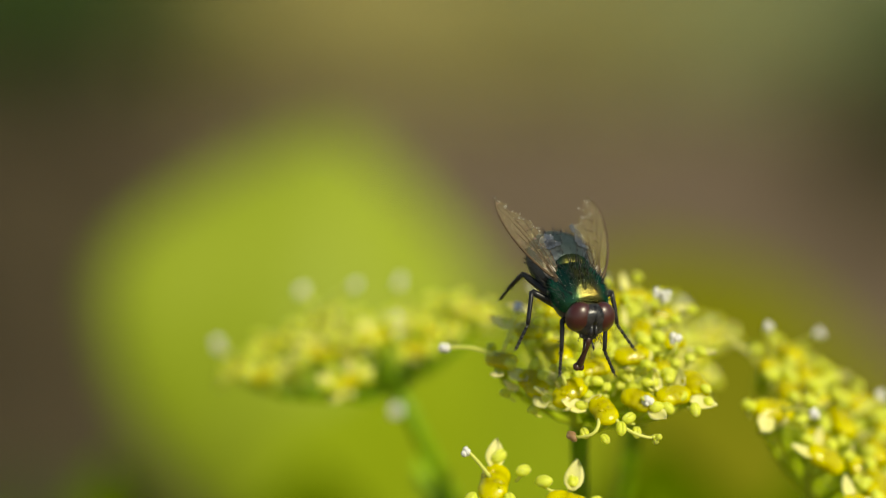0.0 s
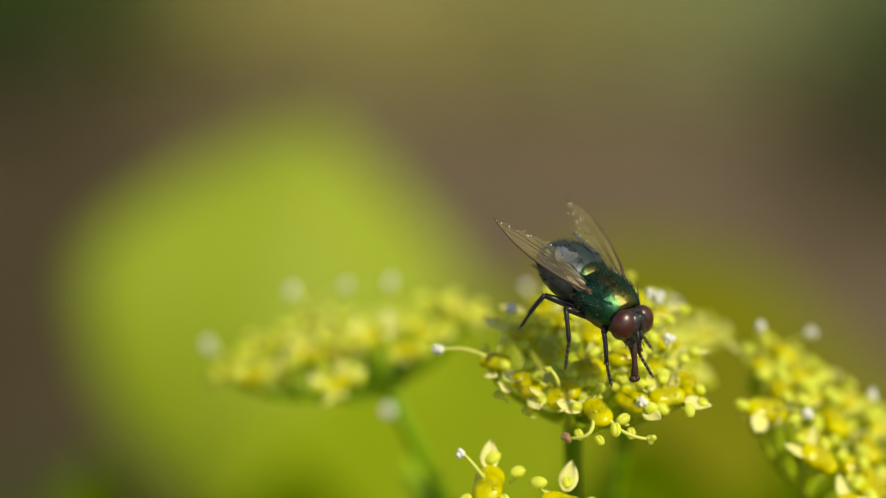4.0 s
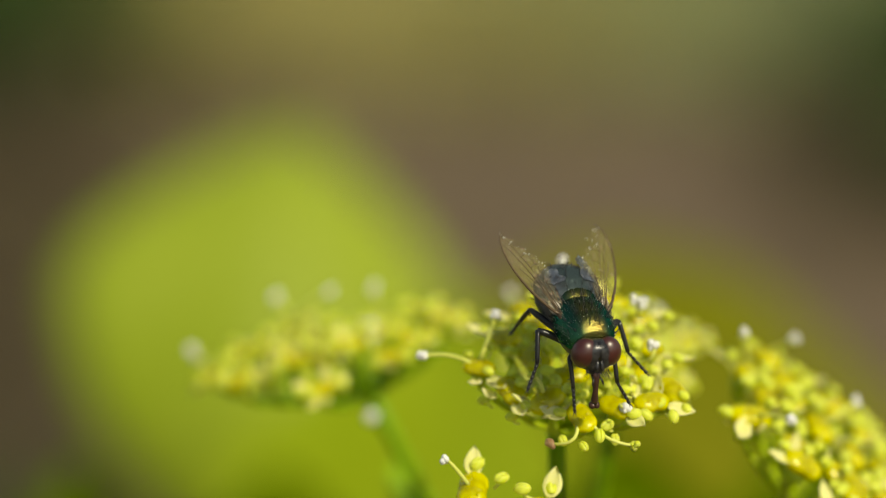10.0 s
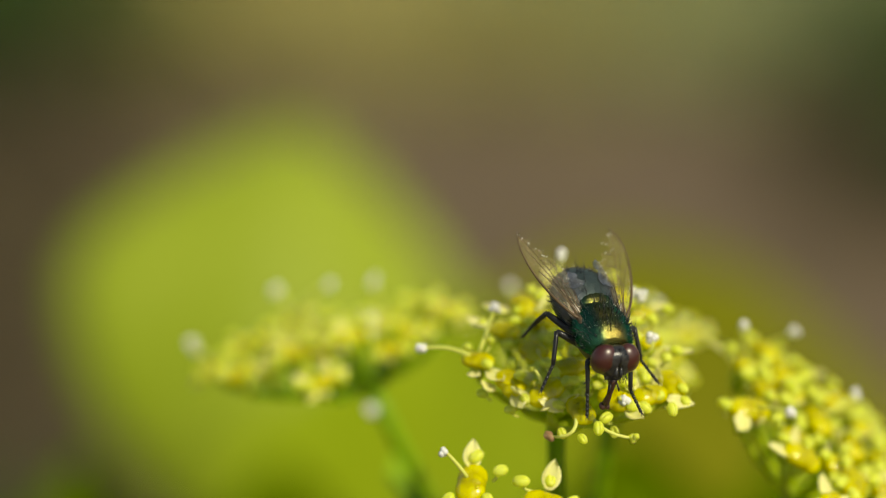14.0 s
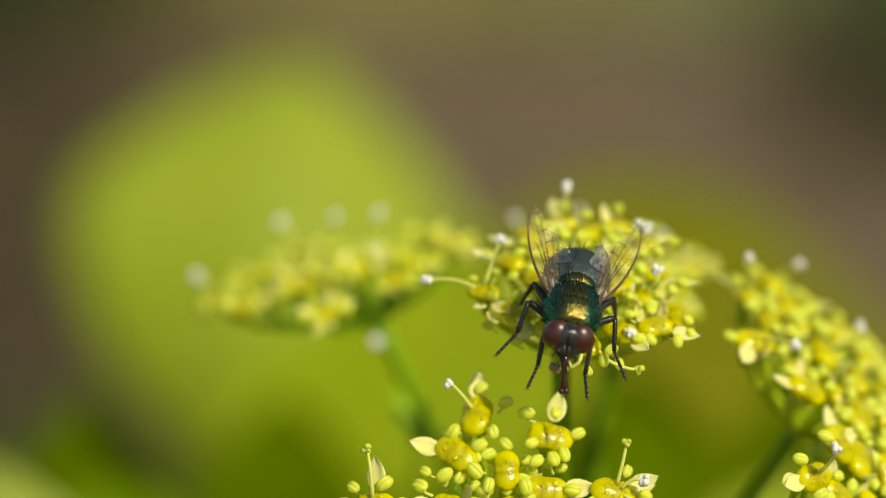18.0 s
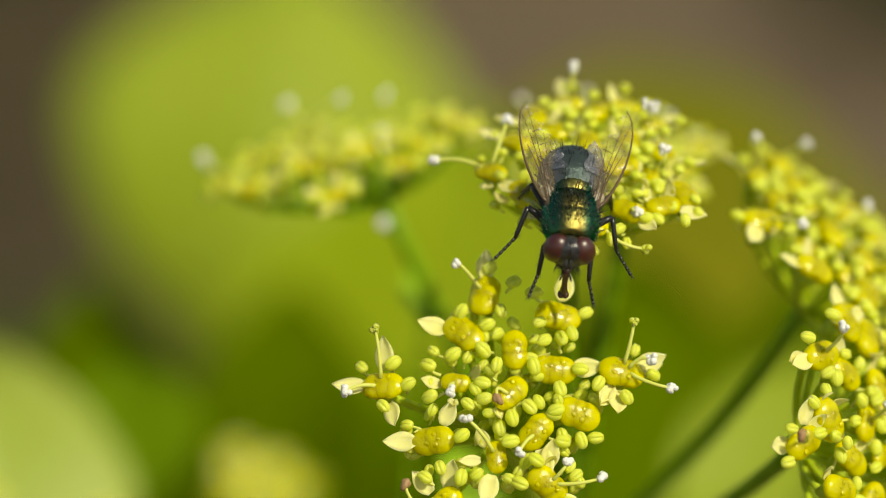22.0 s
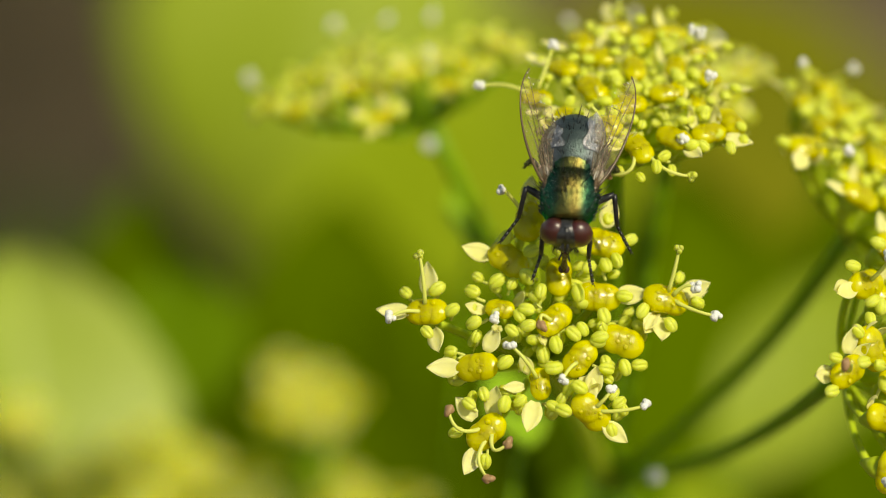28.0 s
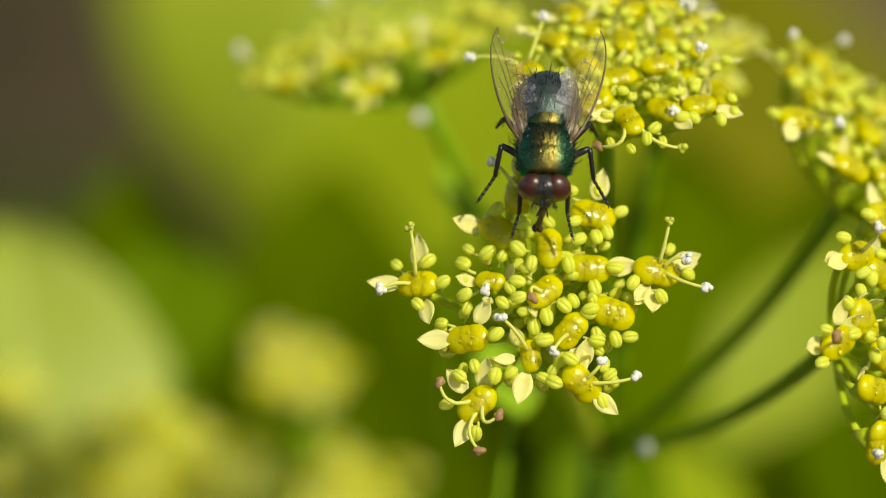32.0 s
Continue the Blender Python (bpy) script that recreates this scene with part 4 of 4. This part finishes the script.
def wing(side, torn, seed):
    span = WING_TIP - WING_BASE
    long = span.length
    x = span.normalized()
    inward = Vector((0, -1, 0.10))
    y = (inward - x * inward.dot(x)).normalized()
    z = x.cross(y)

    def at(s, b, lift=0.0):
        p = WING_BASE + x * s * long + y * b + z * (lift + 0.16 * math.sin(b * 2.2 + s * 2) * s + 0.22 * math.sin(math.pi * s) * 0.6)
        return Vector((p.x, p.y * side, p.z)) * MM

    bm = bmesh.new()
    n, m = 70, 14
    rng = random.Random(seed)
    layers = []
    for lift in (0.006, -0.006):
        layers.append([])
        rng = random.Random(seed)
        for i in range(n + 1):
            s = i / n
            f, h = wing_edge(s, torn)
            h = max(f + 0.05, h - abs(rng.gauss(0, 0.05)) * (1 if s > 0.35 else 0.2))
            layers[-1].append([bm.verts.new(at(s, f + (h - f) * k / m, lift + 0.035 * math.sin(k * 1.9 + i * 0.22) + 0.012 * math.sin(i * 1.9))) for k in range(m + 1)])
    a, b = layers
    for i in range(n):
        for k in range(m):
            bm.faces.new((a[i][k], a[i + 1][k], a[i + 1][k + 1], a[i][k + 1]))
            bm.faces.new((b[i][k], b[i][k + 1], b[i + 1][k + 1], b[i + 1][k]))
        for k in (0, m):
            bm.faces.new((a[i][k], b[i][k], b[i + 1][k], a[i + 1][k]))
    for i in (0, n):
        bm.faces.new((*a[i], *b[i][::-1]))
    bmesh.ops.recalc_face_normals(bm, faces=bm.faces)
    sheet = part("wing", bm, fly, None, "clear wing with a frayed hind edge", M_WING)
    bm = bmesh.new()
    add_tube(bm, [at(s, wing_edge(s, ())[0]) for s in [i / 24 for i in range(25)]], [0.095 * MM - 0.06 * MM * i / 24 for i in range(25)], 6)
    part("fore_edge", bm, sheet, None, "thick brown fore edge", M_VEIN)
    for root, b1, b2, reach, thick in ((0.02, 0.05, -0.18, 0.55, 0.05), (0.03, 0.12, 0.02, 0.86, 0.04), (0.04, 0.22, 0.42, 0.97, 0.036), (0.05, 0.35, 1.05, 0.80, 0.032), (0.06, 0.5, 1.65, 0.62, 0.03), (0.06, 0.8, 1.6, 0.33, 0.03)):
        pts = []
        for i in range(15):
            s = root + (reach - root) * i / 14
            q = i / 14
            f, h = wing_edge(s, torn)
            bb = b1 + (b2 - b1) * q ** 1.3 + 0.10 * math.sin(math.pi * q)
            if bb > h:
                break
            pts.append(at(s, max(f, bb), 0.012))
        if len(pts) > 2:
            bm = bmesh.new()
            add_tube(bm, pts, [0.75 * thick * MM * (1 - 0.5 * i / len(pts)) for i in range(len(pts))], 5)
            part("vein", bm, sheet, None, "", M_VEIN)
    for s, b1, b2 in ((0.40, 0.12, 0.42), (0.52, 0.40, 1.0), (0.33, 0.42, 1.1), (0.66, 0.30, 0.86)):
        bm = bmesh.new()
        add_tube(bm, [at(s, b1, 0.012), at(s + 0.015, (b1 + b2) / 2, 0.012), at(s + 0.02, b2, 0.012)], 0.022 * MM, 5)
        part("vein", bm, sheet, None, "", M_VEIN)
    bm = bmesh.new()
    for _ in range(20):
        q = rng.uniform(0.42, 0.97)
        f, h = wing_edge(q, torn)
        add_ball(bm, at(q, max(f + 0.05, h - abs(rng.gauss(0.02, 0.16))), 0.03), (rng.uniform(0.018, 0.045) * MM,) * 3, None, 6, 4)
    tagged(part("crumbs", bm, sheet, None, "white crumbs along the torn edge", M_DEW), kind="stuff")
    bm = bmesh.new()
    add_ball(bm, Vector((-1.65, side * 1.30, 0.66)) * MM, (0.80 * MM, 0.34 * MM, 0.08 * MM), Euler((radians(side * -35), radians(14), radians(side * -12))).to_matrix(), 16, 8)
    add_ball(bm, Vector((-0.95, side * 1.52, 0.66)) * MM, (0.55 * MM, 0.34 * MM, 0.09 * MM), Euler((radians(side * -40), radians(10), radians(side * -20))).to_matrix(), 14, 8)
    part("wing_scale", bm, fly, None, "whitish scale under the wing", M_CALYPTER)
    bm = bmesh.new()
    add_tube(bm, [Vector((0.25, side * 1.25, 0.45)) * MM, Vector((-0.3, side * 1.36, 0.62)) * MM, Vector((-0.9, side * 1.5, 0.72)) * MM], [0.24 * MM, 0.22 * MM, 0.10 * MM], 8)
    part("wing_root", bm, fly, None, "dark wing hinge", M_VEIN)


wing(-1, ((0.93, 0.55, 0.035), (0.80, 0.75, 0.07), (0.68, 0.60, 0.06), (0.58, 0.30, 0.05)), 61)
wing(1, ((0.96, 0.4, 0.04), (0.86, 0.6, 0.05), (0.74, 0.75, 0.07), (0.62, 0.35, 0.06)), 62)

# legs: hip, knee, ankle and foot in mm on the fly's right side; each turns about its hip
LEGS = (((1.0, 0.60, -1.0), (1.7, 1.35, -0.9), (2.6, 1.35, -2.3), (3.8, 1.7, -3.0)),
        ((0.0, 0.85, -1.05), (-0.6, 2.5, -0.45), (0.6, 2.8, -1.9), (1.7, 3.7, -2.8)),
        ((-0.7, 0.80, -1.05), (-2.5, 2.3, -0.6), (-3.0, 2.6, -1.9), (-3.3, 2.8, -2.9)))
legs = []
for side in (-1, 1):
    for hip, knee, ankle, foot in LEGS:
        hip, knee, ankle, foot = [Vector((p[0], p[1] * side, p[2])) * MM for p in (hip, knee, ankle, foot)]
        k, a, f = knee - hip, ankle - hip, foot - hip
        bm = bmesh.new()
        add_tube(bm, [(0, 0, 0), k * 0.12, k * 0.4, k * 0.8, k], [0.23 * MM, 0.25 * MM, 0.24 * MM, 0.20 * MM, 0.15 * MM], 9)
        add_ball(bm, (0, 0, 0), (0.3 * MM, 0.26 * MM, 0.3 * MM), None, 10, 7)
        leg = part("leg", bm, fly, Matrix.Translation(hip), "black bristly leg", M_BLACK)
        bm = bmesh.new()
        add_tube(bm, bend(k, a, (0, 0, 0.08 * MM), 6), [0.15 * MM, 0.14 * MM, 0.135 * MM, 0.135 * MM, 0.13 * MM, 0.12 * MM], 8)
        rng = random.Random(int(hip.x * 1e6) + side)
        for _ in range(44):
            p = k.lerp(a, rng.random())
            d = Vector((rng.uniform(-1, 1), rng.uniform(-1, 1), rng.uniform(-1, 0.3))).normalized() + (a - k).normalized() * 0.6
            add_tube(bm, [p, p + d * 0.30 * MM], [0.020 * MM, 0.005 * MM], 4)
        part("shin", bm, leg, None, "", M_BLACK)
        bm = bmesh.new()
        for i in range(5):
            p, q = a.lerp(f, i / 5), a.lerp(f, (i + 0.92) / 5)
            add_tube(bm, [p, p.lerp(q, 0.6), q], [0.08 * MM, 0.10 * MM, 0.10 * MM], 7)
        for s in (-1, 1):
            add_tube(bm, bend(f, f + (f - a).normalized() * 0.22 * MM + Vector((0, s * 0.1 * MM, -0.05 * MM)), (0, 0, 0.04 * MM), 4), [0.04 * MM, 0.035 * MM, 0.025 * MM, 0.006 * MM], 5)
        part("foot", bm, leg, None, "", M_BLACK)
        legs.append((leg, hip, f))


# ---- movement ----
def fly_pose(x, y, z, yaw, pitch, roll):
    return Matrix.Translation(w(x, y, z)) @ Euler((radians(roll), radians(pitch), radians(yaw))).to_matrix().to_4x4()


FLY = [
    (0, 9.29, 10.01, 9.64, -70.9, 16.2, -8.7),
    (0.5, 10.02, 9.72, 9.02, -62.5, 19.5, -6.3),
    (1, 10.81, 9.69, 8.96, -46.7, 17.0, -3.4),
    (1.5, 10.74, 9.70, 8.97, -48.5, 20.0, -5.1),
    (2, 10.73, 9.70, 8.97, -44.1, 19.7, -3.1),
    (2.5, 10.63, 9.70, 8.98, -48.0, 20.5, -3.6),
    (3, 10.67, 9.70, 8.98, -47.5, 22.3, -3.7),
    (3.5, 10.97, 9.91, 9.43, -48.0, 17.5, -3.6),
    (5.5, 11.44, 9.63, 8.81, -52.3, 19.5, -0.7),
    (6, 11.41, 9.64, 8.84, -52.7, 19.3, -0.8),
    (6.5, 11.66, 9.56, 8.68, -53.7, 18.4, -0.4),
    (7, 11.67, 9.52, 8.59, -55.6, 20.4, -0.9),
    (7.5, 11.69, 9.52, 8.58, -57.6, 19.9, -0.6),
    (8, 11.03, 9.41, 8.34, -70.5, 17.4, -2.6),
    (8.5, 11.05, 9.42, 8.37, -70.8, 16.5, -2.2),
    (9, 11.05, 9.40, 8.33, -71.7, 16.1, -2.5),
    (9.5, 10.85, 9.41, 8.34, -73.0, 17.2, -2.8),
    (10, 10.85, 9.37, 8.26, -73.1, 17.0, -3.1),
    (10.5, 10.81, 9.38, 8.28, -72.3, 16.5, -3.4),
    (11, 10.69, 9.34, 8.19, -72.7, 17.3, -4.4),
    (11.5, 11.39, 9.22, 7.94, -67.7, 16.7, -5.5),
    (12, 11.86, 9.14, 7.77, -67.2, 19.9, -7.1),
    (12.5, 11.88, 9.13, 7.74, -67.4, 19.9, -8.0),
    (13, 11.79, 9.04, 7.55, -69.4, 19.2, -7.8),
    (13.5, 11.88, 9.09, 7.65, -69.2, 18.1, -7.6),
    (14, 11.91, 9.06, 7.61, -70.7, 19.1, -7.1),
    (14.5, 12.02, 9.05, 7.58, -71.0, 20.3, -6.6),
    (16.5, 11.42, 8.92, 7.30, -83.2, 21.0, -8.4),
    (17, 11.42, 8.71, 7.43, -83.4, 21.6, -9.0),
    (17.5, 11.22, 7.71, 5.88, -93.7, 20.0, -12.3),
    (18, 9.91, 7.27, 5.54, -97.3, 15.2, -10.6),
    (18.5, 9.46, 6.57, 4.63, -94.6, 22.1, -8.7),
    (19, 9.54, 6.47, 4.40, -94.8, 25.9, -9.8),
    (19.5, 9.63, 6.44, 4.35, -95.0, 25.3, -10.7),
    (20, 9.61, 6.40, 4.26, -95.1, 25.9, -10.2),
    (20.5, 9.53, 6.42, 4.30, -93.0, 25.7, -9.0),
    (21, 9.37, 6.39, 4.24, -94.0, 26.0, -9.0),
    (21.5, 9.36, 6.38, 4.23, -94.0, 25.6, -8.5),
    (22, 9.37, 6.38, 4.21, -93.5, 25.7, -8.6),
    (22.5, 9.28, 6.29, 4.02, -95.3, 25.0, -8.8),
    (23, 9.32, 6.28, 4.00, -95.8, 25.1, -8.9),
    (23.5, 9.25, 6.23, 3.90, -99.1, 27.1, -10.6),
    (24, 8.51, 6.26, 3.95, -101.2, 32.3, -11.1),
    (24.5, 9.11, 6.21, 3.86, -95.5, 34.5, -11.0),
    (25, 9.19, 6.22, 3.87, -94.1, 34.9, -9.5),
    (25.5, 9.72, 6.09, 3.59, -95.2, 36.0, -5.8),
    (27.5, 7.70, 5.56, 2.46, -100.1, 30.9, -4.0),
    (28, 6.80, 5.18, 1.65, -97.0, 36.1, -4.1),
    (28.5, 6.58, 5.24, 1.78, -93.9, 35.7, -1.8),
    (29, 6.73, 5.17, 1.63, -94.3, 37.5, -1.9),
    (29.5, 6.68, 5.13, 1.53, -91.5, 36.7, -0.9),
    (30, 6.65, 5.15, 1.58, -89.5, 37.2, -2.0),
    (30.5, 6.74, 5.22, 1.74, -87.4, 38.6, -2.0),
    (31, 6.75, 5.29, 1.87, -87.2, 38.0, -2.1),
    (31.5, 6.64, 5.32, 1.95, -87.8, 38.2, -1.6),
    (32, 6.00, 5.57, 2.48, -92.8, 34.6, -2.0),
]


def motions():
    rows = [(t, fly_pose(*r)) for t, *r in FLY]
    walk(fly, rows)
    # each foot stays where it stands until the body has gone too far from it
    for leg, hip, foot in legs:
        stand, out = None, []
        for t, m in rows:
            rest = m @ ((hip + foot) * FLY_SIZE)
            if stand is None or (stand - rest).length > 0.9 * MM:
                stand = rest
            turn = foot.rotation_difference(m.inverted() @ stand / FLY_SIZE - hip)
            out.append((t, Matrix.Translation(hip) @ turn.to_matrix().to_4x4()))
        walk(leg, out)
    walk(proboscis, [(t, Matrix.Translation(PROB_AT) @ Euler((radians(s), radians(p), 0)).to_matrix().to_4x4()) for t, p, s in PROBOSCIS])


PROBOSCIS = [(0, 8, 0), (0.5, 20, 6), (1, 4, 0), (2, 10, 4), (3, 16, 6), (3.5, -25, 0), (5.5, 2, 0), (6, 4, 0), (7.5, 6, 0), (8, -10, 0), (9, -20, 0), (10, -4, 4), (11, 8, 6), (12, 12, 0),
             (13, 16, 8), (14.5, 6, 0), (16.5, 4, 6), (17, 4, 4), (17.5, -20, 0), (18, -8, 10), (19, 2, 8), (20, 0, 10), (21, 4, 6), (22, 2, 4), (23, 4, 2), (24, 0, 6), (25, 2, 4),
             (27.5, 0, 4), (28, 2, 0), (29, -6, 2), (30, -30, 0), (31, -34, 2), (31.5, -30, 0), (32, -4, -8)]
motions()
